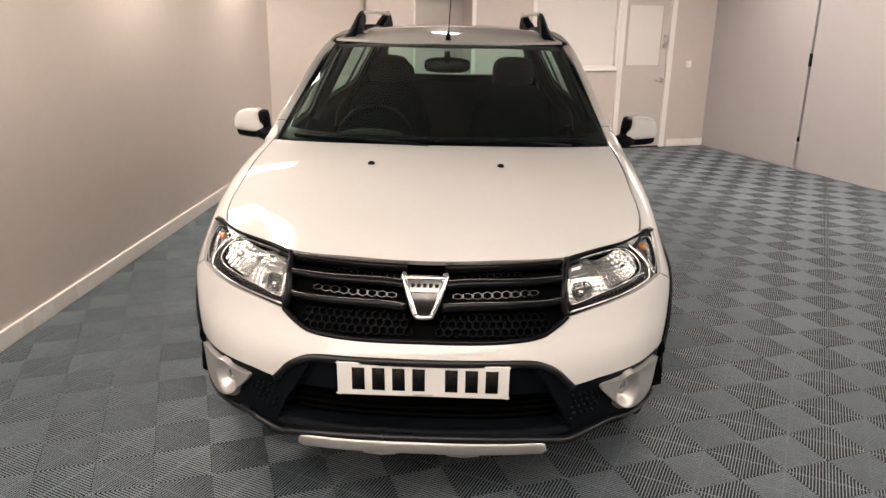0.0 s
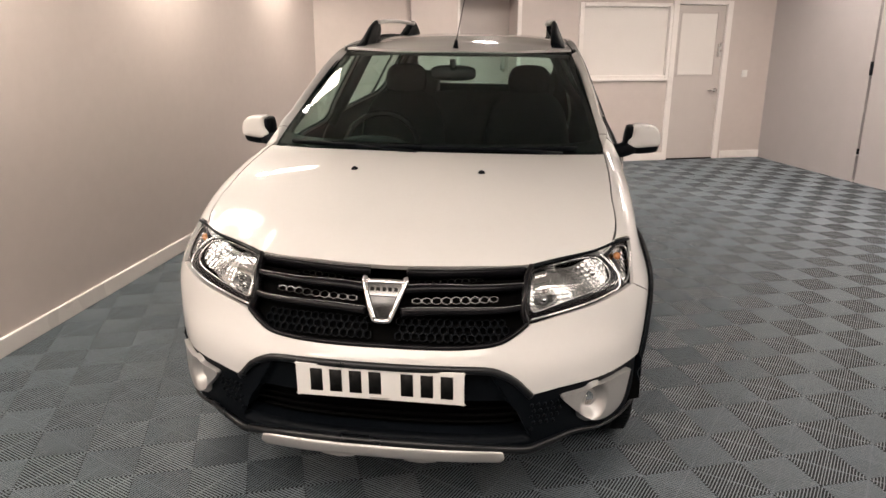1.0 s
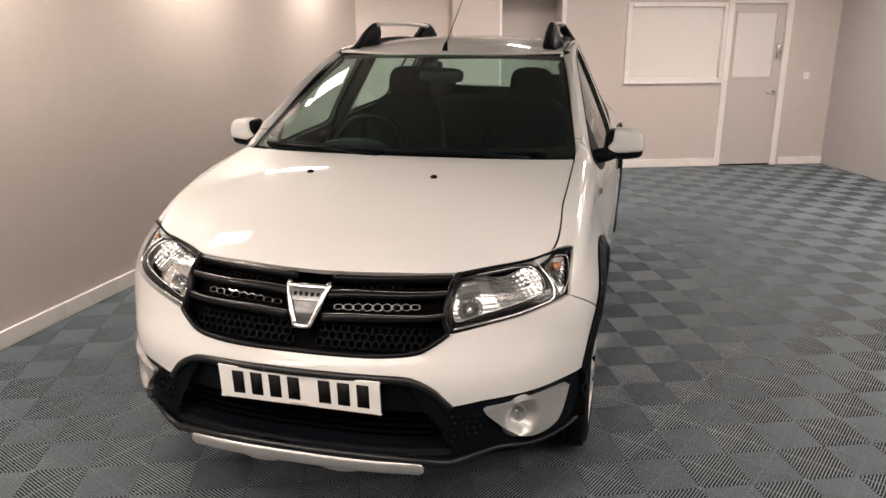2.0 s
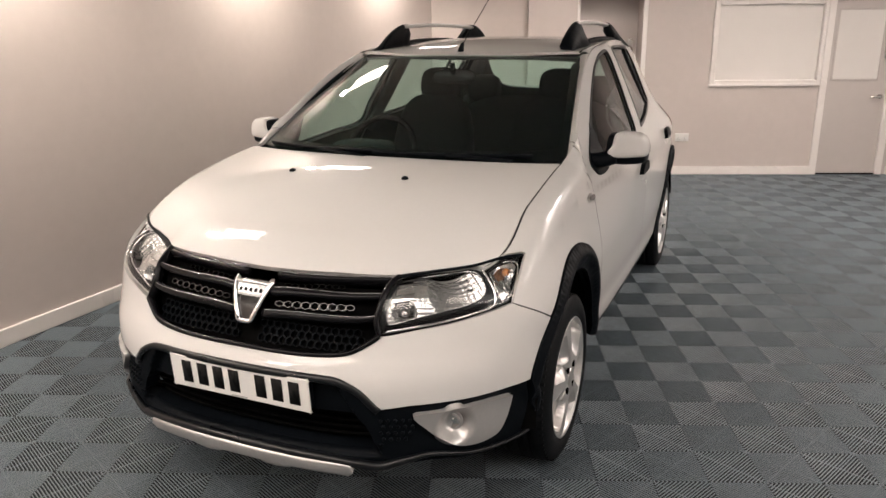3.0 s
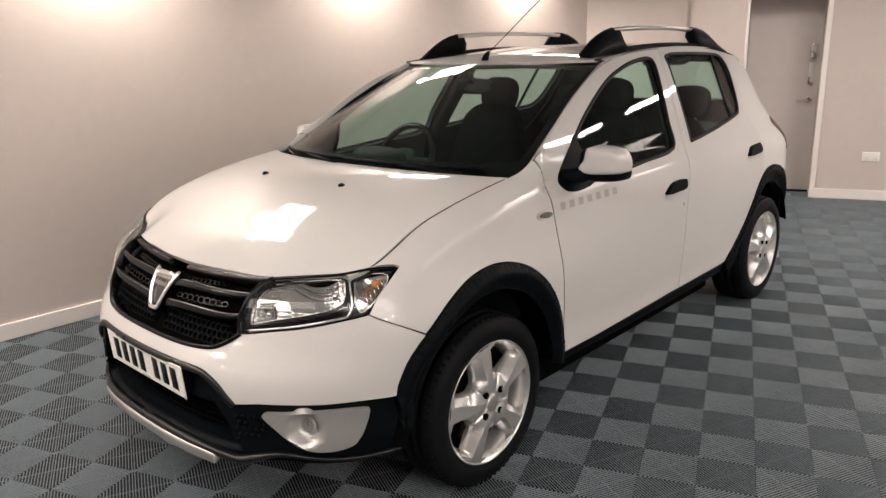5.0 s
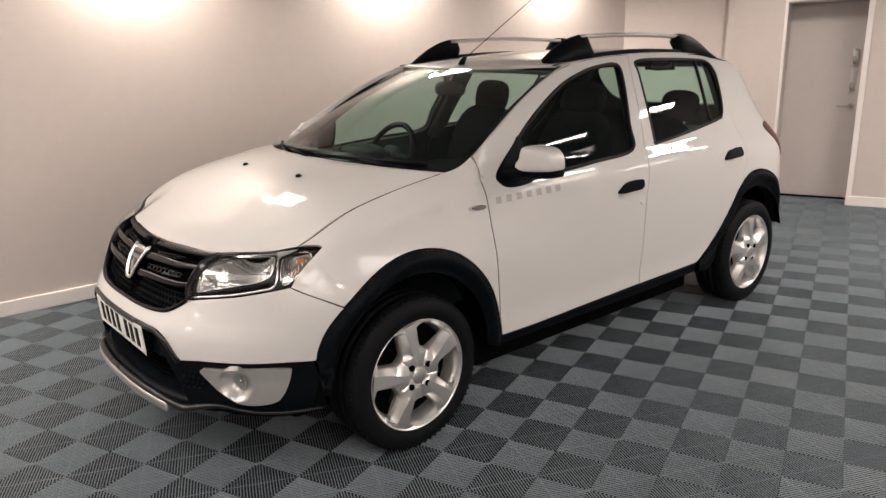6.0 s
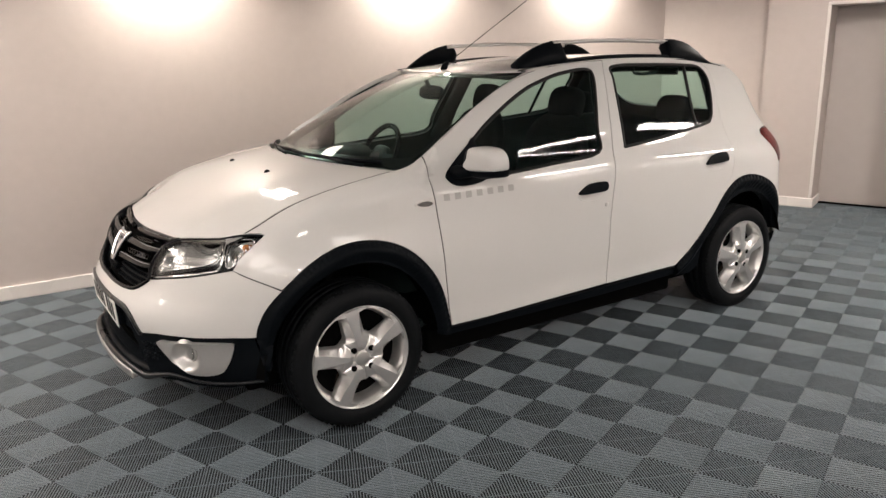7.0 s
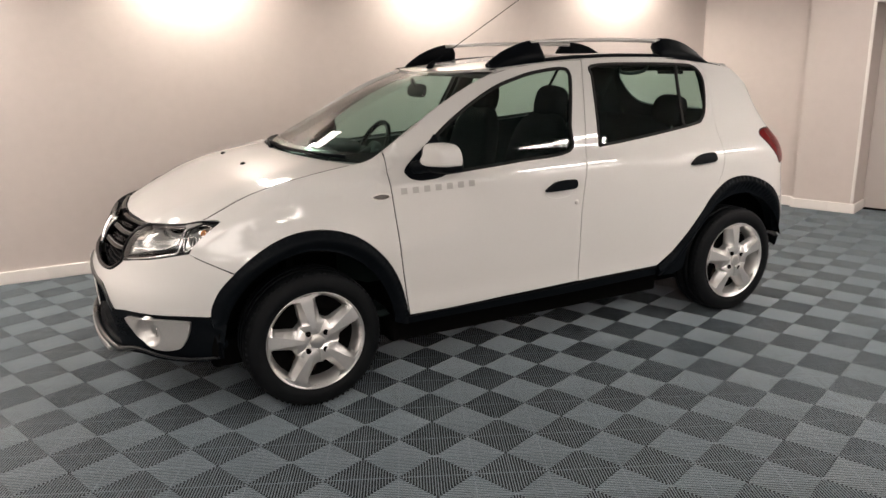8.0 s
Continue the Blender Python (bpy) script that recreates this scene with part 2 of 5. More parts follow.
def loft(rings, closed=True, caps=True):
    """A skin over rings of points that all have one count."""
    bm = bmesh.new()
    rows = [[bm.verts.new(p) for p in ring] for ring in rings]
    m = len(rows[0])
    for r, q in zip(rows, rows[1:]):
        for j in range(m if closed else m - 1):
            bm.faces.new((r[j], r[(j + 1) % m], q[(j + 1) % m], q[j]))
    if caps and closed:
        bm.faces.new(rows[0][::-1])
        bm.faces.new(rows[-1])
    bmesh.ops.recalc_face_normals(bm, faces=bm.faces[:])
    return bm


def blob(centre, size, power=2.6, nu=20, nv=12, shape=None):
    """A rounded body, from egg (power 2) to soft box (power 5)."""
    def sp(v, p):
        return math.copysign(abs(v) ** (2 / p), v)
    rings = []
    for i in range(nv + 1):
        b = -math.pi / 2 + math.pi * (0.02 + 0.96 * i / nv)
        ring = []
        for j in range(nu):
            a = 2 * math.pi * j / nu
            p = Vector((sp(math.cos(a), power) * sp(math.cos(b), power), sp(math.sin(a), power) * sp(math.cos(b), power), sp(math.sin(b), power)))
            p = Vector([p[k] * size[k] for k in range(3)])
            ring.append(Vector(centre) + (shape(p) if shape else p))
        rings.append(ring)
    return loft(rings)


def thing(name, label, category, group="", at=(0, 0, 0), kind=""):
    ob = new(name)
    ob.location = at
    return tagged(ob, label, category, group, kind)


# ---- the room ----
LEFT_X, BACK_V, RIGHT_U, FRONT_V = -2.112, 5.54, 5.49, -5.6
RETURN_V, FAR_U = 0.6, 9.4


def set_in_room(ob):
    ob.matrix_world = ROOM
    return ob


def wall_slabs(name, slabs, mat, label):
    """One wall of several butted slabs, given by corners in the room's own axes."""
    bm = bmesh.new()
    for lo, hi in slabs:
        box(lo, hi, bm=bm)
    return tagged(set_in_room(link(name, bm, mat, flat=True)), label, "wall", kind="structure")


# back wall: a run at the far corner, a shallow pier, the recess of the first door, then the run with window and second door
wall_slabs("wall_back", [
    ((-1.2, BACK_V + 0.08, 0), (0.965, BACK_V + 0.3, CEIL)),
    ((0.965, BACK_V, 0), (1.515, BACK_V + 0.5, CEIL)),
    ((1.515, BACK_V, 1.92), (2.20, BACK_V + 0.5, CEIL)),
    ((2.20, BACK_V, 0), (2.94, BACK_V + 0.5, CEIL)),
    ((2.94, BACK_V, 0), (4.15, BACK_V + 0.2, 0.985)),
    ((2.94, BACK_V, 1.86), (4.93, BACK_V + 0.2, CEIL)),
    ((4.90, BACK_V, 0), (RIGHT_U + 0.15, BACK_V + 0.2, CEIL)),
], WALL, "matt pale grey painted back wall with a recess")
wall_slabs("wall_right", [((RIGHT_U, RETURN_V, 0), (RIGHT_U + 0.06, 3.85, CEIL)), ((RIGHT_U, 3.885, 0), (RIGHT_U + 0.06, BACK_V, CEIL)), ((RIGHT_U + 0.07, 3.7, 0), (RIGHT_U + 0.1, 4.1, CEIL))],
           PANEL, "smooth grey folding partition with an open joint")
# Side bay out of view, added to give the far fill lights a place
wall_slabs("wall_far", [((RIGHT_U + 0.061, RETURN_V, 0), (FAR_U + 0.15, RETURN_V + 0.15, CEIL)), ((FAR_U, FRONT_V, 0), (FAR_U + 0.15, RETURN_V - 0.001, CEIL))], WALL, "matt pale grey painted wall")
wall_slabs("wall_front", [((-6, FRONT_V - 0.15, 0), (FAR_U + 0.15, FRONT_V - 0.001, CEIL))], WALL, "matt pale grey painted wall")
LEFT = pose(LEFT_X, 1.0, 0, 0, 0, -0.7)
tagged(link("wall_left", box((-0.15, -10.2, 0), (0, 4.30, CEIL), m=LEFT), WALL, flat=True), "matt grey painted side wall washed by downlights", "wall", kind="structure")
tagged(set_in_room(link("ceiling", box((-6.5, FRONT_V - 0.2, CEIL), (FAR_U + 0.3, BACK_V + 0.5, CEIL + 0.12)), CEILING, flat=True)), "flat matt painted ceiling", "ceiling", kind="structure")

# the partition's joint: a dark post set back, a hinge and a floor bolt
joint = tagged(set_in_room(link("partition_joint", box((RIGHT_U + 0.035, 3.852, 0), (RIGHT_U + 0.069, 3.883, CEIL)), PIANO, flat=True)), "dark post in the open joint of the partition", "post", kind="structure")
part("hinge", box((RIGHT_U - 0.012, 3.848, 1.12), (RIGHT_U + 0.034, 3.887, 1.26), 0.004), BLACK, joint, "black hinge block")
part("hinge", box((RIGHT_U - 0.008, 3.852, 0.30), (RIGHT_U + 0.034, 3.883, 0.36), 0.004), BLACK, joint, "black bolt block")
part("bolt", box((RIGHT_U - 0.02, 3.85, 0.285), (RIGHT_U + 0.03, 3.885, 0.30), 0.004), STEEL, joint, "steel floor bolt")
part("bolt", box((RIGHT_U - 0.02, 3.85, 0.0), (RIGHT_U + 0.03, 3.885, 0.03), 0.004), STEEL, joint, "steel floor bolt")


def skirting(lo, hi, room=True):
    """A skirting board with a rounded top, between two corners at floor level."""
    ob = link("baseboard", box(lo, hi, 0.006), GLOSS, flat=True)
    if room:
        set_in_room(ob)
    return tagged(ob, "white gloss skirting board along the wall", "baseboard", kind="structure")


H = 0.095
tagged(link("baseboard", box((0, -10, 0), (0.018, 4.20, H), 0.006, m=LEFT), GLOSS, flat=True), "white gloss skirting board along the wall", "baseboard", kind="structure")
skirting((-0.25, BACK_V + 0.062, 0), (0.947, BACK_V + 0.08, H))
skirting((0.947, BACK_V - 0.018, 0), (1.533, BACK_V, H))
skirting((0.947, BACK_V + 0.001, 0), (0.965, BACK_V + 0.061, H))
skirting((1.515, BACK_V + 0.001, 0), (1.533, BACK_V + 0.34, H))
skirting((2.182, BACK_V - 0.018, 0), (4.13, BACK_V, H))
skirting((4.935, BACK_V - 0.018, 0), (RIGHT_U - 0.001, BACK_V, H))


def trim(name, lo, hi, label="white gloss timber trim", bevel=0.005):
    return tagged(set_in_room(link(name, box(lo, hi, bevel), GLOSS, flat=True)), label, "trim", kind="structure")


# recess of the first door: white edges left and right, the door set back
trim("trim_recess_left", (1.486, BACK_V - 0.012, 0.096), (1.515, BACK_V - 0.001, 1.92))
trim("trim_recess_right", (2.185, BACK_V - 0.014, 0.096), (2.235, BACK_V - 0.001, 1.95))
trim("trim_recess_head", (1.486, BACK_V - 0.012, 1.921), (2.184, BACK_V - 0.001, 1.95))


def lever(parent, u, v, z, way):
    """A lever handle on its rose."""
    bm = lathe([(0, 0.001), (0, 0.025), (0.010, 0.025), (0.010, 0.010), (0.045, 0.010), (0.045, 0.001)], 20)
    bmesh.ops.transform(bm, matrix=Matrix.Translation((u, v, z)) @ pose(0, 0, 0, 0, 0, -90), verts=bm.verts)
    box((min(u, u + way * 0.12), v - 0.052, z - 0.009), (max(u, u + way * 0.12), v - 0.036, z + 0.009), 0.007, bm=bm)
    part("handle", bm, STEEL, parent, "steel lever handle")


d1 = tagged(set_in_room(link("door_1", box((1.516, BACK_V + 0.34, 0.012), (2.199, BACK_V + 0.384, 1.919), 0.003), DOORPAINT, flat=True)), "closed flush grey painted door in a recess", "door", kind="structure")
part("lock_plate", box((2.10, BACK_V + 0.334, 1.06), (2.15, BACK_V + 0.339, 1.30), 0.002), STEEL, d1, "steel finger plate")
part("keypad", box((2.10, BACK_V + 0.305, 1.33), (2.15, BACK_V + 0.339, 1.48), 0.006), STEEL, d1, "steel push-button lock body")
lever(d1, 2.13, BACK_V + 0.34, 0.93, -1)
part("threshold", box((1.516, BACK_V + 0.30, 0.0), (2.199, BACK_V + 0.339, 0.011)), DARK, d1, "dark threshold strip")

# window: white frame, sill, frosted pane
w1 = tagged(set_in_room(link("window_1", box((2.99, BACK_V + 0.03, 1.035), (4.07, BACK_V + 0.045, 1.815)), FROST, flat=True)), "fixed interior window with a frosted white pane", "window", kind="structure")
for lo, hi, nm in (((2.935, BACK_V - 0.018, 0.985), (2.99, BACK_V + 0.05, 1.86), "window_frame"), ((4.07, BACK_V - 0.018, 0.985), (4.11, BACK_V + 0.05, 1.86), "window_frame"),
                   ((2.991, BACK_V - 0.018, 1.815), (4.069, BACK_V + 0.05, 1.86), "window_frame"), ((2.991, BACK_V - 0.018, 0.985), (4.069, BACK_V + 0.05, 1.035), "window_frame"),
                   ((2.92, BACK_V - 0.03, 0.968), (4.109, BACK_V - 0.019, 0.995), "window_sill")):
    part(nm, box(lo, hi, 0.006), GLOSS, w1, "white gloss " + nm.replace("_", " "), flat=True)

# second door with its frame, a beaded blind panel, lever and lock
d2 = tagged(set_in_room(link("door_2", box((4.188, BACK_V + 0.012, 0.012), (4.822, BACK_V + 0.056, 1.848), 0.003), DOORPAINT, flat=True)), "closed grey painted door with a blind beaded panel", "door", kind="structure")
part("door_frame", box((4.112, BACK_V - 0.018, 0), (4.186, BACK_V + 0.1, 1.90), 0.006), GLOSS, d2, "white gloss door frame", flat=True)
part("door_frame", box((4.824, BACK_V - 0.018, 0), (4.90, BACK_V + 0.1, 1.90), 0.006), GLOSS, d2, "white gloss door frame", flat=True)
part("door_frame", box((4.187, BACK_V - 0.018, 1.852), (4.823, BACK_V + 0.1, 1.90), 0.006), GLOSS, d2, "white gloss door head", flat=True)
for lo, hi in (((4.225, 1.02), (4.245, 1.77)), ((4.715, 1.02), (4.735, 1.77)), ((4.246, 1.75), (4.714, 1.77)), ((4.246, 1.02), (4.714, 1.04))):
    part("bead", box((lo[0], BACK_V + 0.002, lo[1]), (hi[0], BACK_V + 0.0118, hi[1]), 0.003), DOORPAINT, d2, flat=True)
part("panel", box((4.247, BACK_V + 0.007, 1.041), (4.713, BACK_V + 0.0116, 1.749)), FROST, d2, "pale blind panel", flat=True)
lever(d2, 4.775, BACK_V + 0.012, 0.85, -1)
part("keypad", box((4.755, BACK_V - 0.02, 1.25), (4.795, BACK_V + 0.0115, 1.41), 0.006), STEEL, d2, "steel push-button lock body")
part("threshold", box((4.188, BACK_V - 0.01, 0.0), (4.822, BACK_V + 0.03, 0.011)), DARK, d2, "dark threshold strip")

sw = tagged(set_in_room(link("light_switch", box((5.115, BACK_V - 0.01, 1.005), (5.195, BACK_V, 1.09), 0.004), WHITEPLASTIC)), "white plastic light switch on the wall", "light switch")
part("rocker", box((5.145, BACK_V - 0.015, 1.03), (5.165, BACK_V - 0.0101, 1.065), 0.002), WHITEPLASTIC, sw)
so = tagged(set_in_room(link("wall_socket", box((2.615, BACK_V - 0.01, 0.375), (2.765, BACK_V, 0.462), 0.004), WHITEPLASTIC)), "white plastic double socket on the wall", "socket")
for u in (2.653, 2.727):
    part("rocker", box((u - 0.008, BACK_V - 0.014, 0.435), (u + 0.008, BACK_V - 0.0101, 0.452), 0.002), WHITEPLASTIC, so)
    for du, dz in ((0, 0.025), (-0.011, 0.008), (0.011, 0.008)):
        part("pin_hole", box((u + du - 0.0025, BACK_V - 0.0112, 0.385 + dz), (u + du + 0.0025, BACK_V - 0.0101, 0.390 + dz)), INK, so)


# ---- lights on the ceiling ----
def light_panel(x, y, lx, ly, turn, lit, label):
    """A recessed ceiling light: frame and lit diffuser."""
    ob = thing("ceiling_light", label, "ceiling light", "ceiling lights")
    ob.matrix_world = pose(x, y, CEIL, 0, 0, turn)
    bm = bmesh.new()
    for lo, hi in (((-lx / 2 - 0.025, -ly / 2 - 0.025), (lx / 2 + 0.025, -ly / 2)), ((-lx / 2 - 0.025, ly / 2), (lx / 2 + 0.025, ly / 2 + 0.025)),
                   ((-lx / 2 - 0.025, -ly / 2 + 0.0005), (-lx / 2, ly / 2 - 0.0005)), ((lx / 2, -ly / 2 + 0.0005), (lx / 2 + 0.025, ly / 2 - 0.0005))):
        box((*lo, -0.02), (*hi, -0.0005), bm=bm)
    part("frame", bm, WHITEPLASTIC, ob, "white frame", flat=True)
    part("diffuser", box((-lx / 2, -ly / 2, -0.015), (lx / 2, ly / 2, -0.004)), lit, ob, "lit diffuser", flat=True)
    return ob


def downlight(x, y, power):
    ob = thing("downlight", "lit round recessed downlight beside the wall", "downlight", "downlights", at=(x, y, CEIL))
    part("ring", lathe([(-0.006, 0.042), (-0.006, 0.058), (-0.0005, 0.062), (-0.0005, 0.042)], 32, "z"), WHITEPLASTIC, ob, "white ring")
    part("lamp", lathe([(-0.003, 0.0005), (-0.003, 0.041)], 32, "z"), SPOT, ob, "lit lamp")
    lamp = bpy.data.lights.new("downlight_lamp", "SPOT")
    lamp.energy, lamp.color, lamp.spot_size, lamp.spot_blend, lamp.shadow_soft_size = power, (1.0, 0.88, 0.76), radians(156), 0.55, 0.05
    o = new("downlight_lamp", lamp)
    o.location = (x, y, CEIL - 0.03)


for y in (-5.8, -3.84, -1.87, 0.10, 2.07, 4.03):
    downlight(LEFT_X + 0.20, y, 48 if y < -1 else 73)
    light_panel(-1.62, y + 0.1, 0.46, 0.30 if y > 0 else 0.60, 0, DIFFUSER, "lit narrow white ceiling light panel")
# The short third one, behind the tail, is added to brighten the back wall
for u, v, long in ((3.42, 1.85, 1.15), (3.42, 3.72, 1.15), (1.5, 4.45, 0.60)):
    p = ROOM @ Vector((u, v, 0))
    light_panel(p.x, p.y, 0.14, long, 20.6, TUBE, "lit long narrow white ceiling light")
# Unseen glowing panels, added as soft fill for nose, flank, floor and partition
for u, v, wide in ((4.6, -2.3, 1.35), (2.9, -2.3, 1.35), (1.2, -2.3, 1.0), (-0.5, -2.3, 1.1), (4.6, -4.0, 1.35), (4.7, 2.2, 1.35), (4.9, 0.3, 1.0), (5.0, 4.0, 0.6), (-1.7, -2.3, 1.35)):
    p = ROOM @ Vector((u, v, 0))
    light_panel(p.x, p.y, wide, 1.15, 20.6, BROAD, "unseen broad glowing panel added as fill light")
# Far lights out of view, added for the wing's highlights and to brighten the flank
for u in (6.6, 8.4):
    for v in (-4.3, -2.9, -1.5):
        p = ROOM @ Vector((u, v, 0))
        light_panel(p.x, p.y, 0.60, 0.30, 20.6, WASH, "unseen small oblong light, added for wing highlights and flank fill")


# ---- the car's form, in numbers ----
def spline(xs, ys):
    """A natural cubic through the given knots."""
    xs, ys = np.array(xs, float), np.array(ys, float)
    n, h = len(xs), np.diff(xs)
    a, b = np.eye(n), np.zeros(n)
    for i in range(1, n - 1):
        a[i, i - 1], a[i, i], a[i, i + 1] = h[i - 1], 2 * (h[i - 1] + h[i]), h[i]
        b[i] = 6 * ((ys[i + 1] - ys[i]) / h[i] - (ys[i] - ys[i - 1]) / h[i - 1])
    m = np.linalg.solve(a, b)

    def f(x):
        x = min(max(x, xs[0]), xs[-1])
        i = min(max(int(np.searchsorted(xs, x)) - 1, 0), n - 2)
        d, u = x - xs[i], xs[i + 1] - x
        return float((m[i] * u**3 + m[i + 1] * d**3) / (6 * h[i]) + (ys[i] / h[i] - m[i] * h[i] / 6) * u + (ys[i + 1] / h[i] - m[i + 1] * h[i] / 6) * d)

    return f


def smooth(x, a, b):
    x = min(max((x - a) / (b - a), 0.0), 1.0)
    return x * x * (3 - 2 * x)


# The car's outline from above, from the middle of its nose round its left side to the tail
PLAN = [(0, -0.835), (0.2, -0.828), (0.38, -0.799), (0.54, -0.738), (0.675, -0.645), (0.772, -0.52), (0.822, -0.37), (0.843, -0.2), (0.851, 0.0),
        (0.858, 0.4), (0.869, 0.9), (0.876, 1.4), (0.874, 2.0), (0.862, 2.5), (0.842, 2.8), (0.79, 3.02), (0.68, 3.15), (0.45, 3.22), (0, 3.245)]
_whole = [(-x, y) for x, y in PLAN[3:0:-1]] + PLAN + [(-x, y) for x, y in PLAN[-2:-5:-1]]
_chord = np.r_[0, np.cumsum([math.dist(a, b) for a, b in zip(_whole, _whole[1:])])]
_px, _py = spline(_chord, [p[0] for p in _whole]), spline(_chord, [p[1] for p in _whole])
_dense = np.linspace(_chord[3], _chord[-4], 1500)
_dx, _dy = np.array([_px(c) for c in _dense]), np.array([_py(c) for c in _dense])
_arc = np.r_[0, np.cumsum(np.hypot(np.diff(_dx), np.diff(_dy)))]
_nx, _ny = np.gradient(_dy, _arc), -np.gradient(_dx, _arc)
TAIL = float(_arc[-1])

nose = spline([0.16, 0.22, 0.28, 0.36, 0.45, 0.54, 0.60, 0.64, 0.70, 0.76, 0.81, 0.85, 0.90], [0.10, 0.04, 0.012, 0.0, 0.0, 0.0, 0.018, 0.045, 0.078, 0.105, 0.145, 0.19, 0.27])
flank = spline([0.16, 0.22, 0.27, 0.33, 0.39, 0.44, 0.50, 0.60, 0.72, 0.85, 0.93, 0.98, 1.02, 1.06, 1.10, 1.18, 1.30, 1.42, 1.52],
               [0.11, 0.075, 0.047, 0.026, 0.018, 0.018, 0.012, 0.004, 0.0, 0.003, 0.010, 0.024, 0.046, 0.070, 0.087, 0.122, 0.179, 0.239, 0.291])
stern = spline([0.16, 0.25, 0.35, 0.55, 0.66, 0.75, 0.9, 1.0, 1.1, 1.2, 1.3, 1.4, 1.5], [0.10, 0.03, 0.0, 0.0, 0.03, 0.07, 0.09, 0.115, 0.172, 0.247, 0.32, 0.39, 0.465])
crown = spline([-0.70, -0.60, -0.44, -0.3, -0.15, 0.0, 0.2, 0.36, 0.5], [0.848, 0.858, 0.898, 0.948, 0.993, 1.026, 1.058, 1.078, 1.095])


def s_at(y):
    """The way along the outline to the place y on the flank."""
    return float(np.interp(y, _dy[_dx > 0.3], _arc[_dx > 0.3]))


def hull(s, w):
    """The body's skin on its left side: s along the outline, w up it. Ahead of the doors it bends over into the wing's crown."""
    x, y, nx, ny = (float(np.interp(s, _arc, row)) for row in (_dx, _dy, _nx, _ny))
    r = 0.11 if y > -0.5 else 0.05 + 0.06 * smooth(y, -0.75, -0.5)
    top = crown(y) + 7.0 * max(y - 0.32, 0) ** 2 if y < 0.62 else 9.0
    over = max(w - (top - r), 0.0)
    z = w if over <= 0 else top - r + r * math.sin(min(over / r, 1.45))
    end = nose if y < 1 else stern
    d = end(w) * ny * ny + flank(w if over <= 0 else top - r) * nx * nx
    d += 0.036 * smooth(z, 0.66, 0.94) * (1 - smooth(y, 0.25, 1.1)) * nx * nx * smooth(y, -0.8, -0.4)
    d -= 0.020 * smooth(y, -0.58, -0.40) * (1 - smooth(y, -0.10, 0.36)) * (1 - smooth(z, 0.70, 0.88)) * nx * nx
    d += 0.067 * smooth(z, 0.9, 1.2) * smooth(y, 1.5, 2.7) * nx * nx
    if over > 0:
        d += r * (1 - math.cos(min(over / r, 1.45))) + max(over / r - 1.45, 0) * r
    return Vector((x - nx * d, y - ny * d, z))


# ---- the car's skin ----
def hull2(s, w):
    """The skin from the left flank over the nose to the right one; s is below zero on the right."""
    p = hull(abs(s), w)
    return p if s >= 0 else Vector((-p.x, p.y, p.z))


def sy(*pts):
    """Outline points given by the place along the car and the height."""
    return [(s_at(y), z) for y, z in pts]


def wing_top(s):
    y = float(np.interp(s, _arc, _dy))
    return crown(y) - 0.11 + bend(y) * 0.11


def bend(y):
    """How far round the wing's crown the bonnet's joint lies, in radians."""
    return 1.02 + 0.38 * smooth(y, -0.46, -0.15)


def joint_z(y):
    return crown(y) - 0.11 + 0.11 * math.sin(bend(y))


LAMP_TOP = [(0.541, 0.855), (0.65, 0.872), (0.76, 0.886), (0.87, 0.895), (0.96, 0.902), (1.05, 0.890)]
LAMP_BACK = [(1.05, 0.890), (0.995, 0.845), (0.950, 0.810), (0.918, 0.768)]
LAMP_FOOT = [(0.918, 0.768), (0.80, 0.747), (0.697, 0.730), (0.594, 0.716), (0.499, 0.700), (0.473, 0.699)]
LAMP_IN = [(0.473, 0.699), (0.463, 0.745), (0.494, 0.821), (0.541, 0.855)]
GRILLE_TOP = [(0.0, 0.842), (0.15, 0.844), (0.29, 0.848), (0.42, 0.850), (0.541, 0.855)]
GRILLE_FOOT = [(0.0, 0.635), (0.14, 0.635), (0.265, 0.638), (0.367, 0.648), (0.429, 0.673), (0.473, 0.699)]
ARCH_F = [(-0.420, 0.499), (-0.411, 0.545), (-0.373, 0.616), (-0.296, 0.691), (-0.207, 0.753), (-0.099, 0.799), (0.011, 0.816), (0.121, 0.805), (0.22, 0.768), (0.307, 0.702), (0.385, 0.604), (0.437, 0.482), (0.464, 0.346)]
ARCH_R = [(1.98, 0.376), (2.08, 0.446), (2.17, 0.534), (2.263, 0.637), (2.349, 0.741), (2.471, 0.816), (2.639, 0.823), (2.831, 0.756), (2.96, 0.65), (3.03, 0.53), (3.042, 0.445)]
DOOR_FRONT = [(0.404, 1.133), (0.404, 1.08), (0.406, 1.03), (0.410, 0.968), (0.420, 0.792), (0.435, 0.609), (0.470, 0.354)]
DOOR_MID = [(1.431, 0.376), (1.427, 0.60), (1.430, 0.76), (1.455, 0.92), (1.493, 1.054), (1.519, 1.149), (1.575, 1.36), (1.606, 1.478)]
DOOR_REAR = [(2.349, 0.741), (2.405, 0.83), (2.445, 0.95), (2.485, 1.08), (2.53, 1.24), (2.56, 1.36), (2.545, 1.43), (2.47, 1.468)]
CANT = [(0.26, 1.106), (0.36, 1.124), (0.43, 1.141), (0.5, 1.172), (0.65, 1.262), (0.8, 1.343), (0.95, 1.408), (1.05, 1.440), (1.2, 1.470), (1.4, 1.489), (1.7, 1.499), (2.1, 1.495), (2.4, 1.480), (2.62, 1.458), (2.74, 1.44)]
_cant = spline([p[0] for p in CANT], [p[1] for p in CANT])
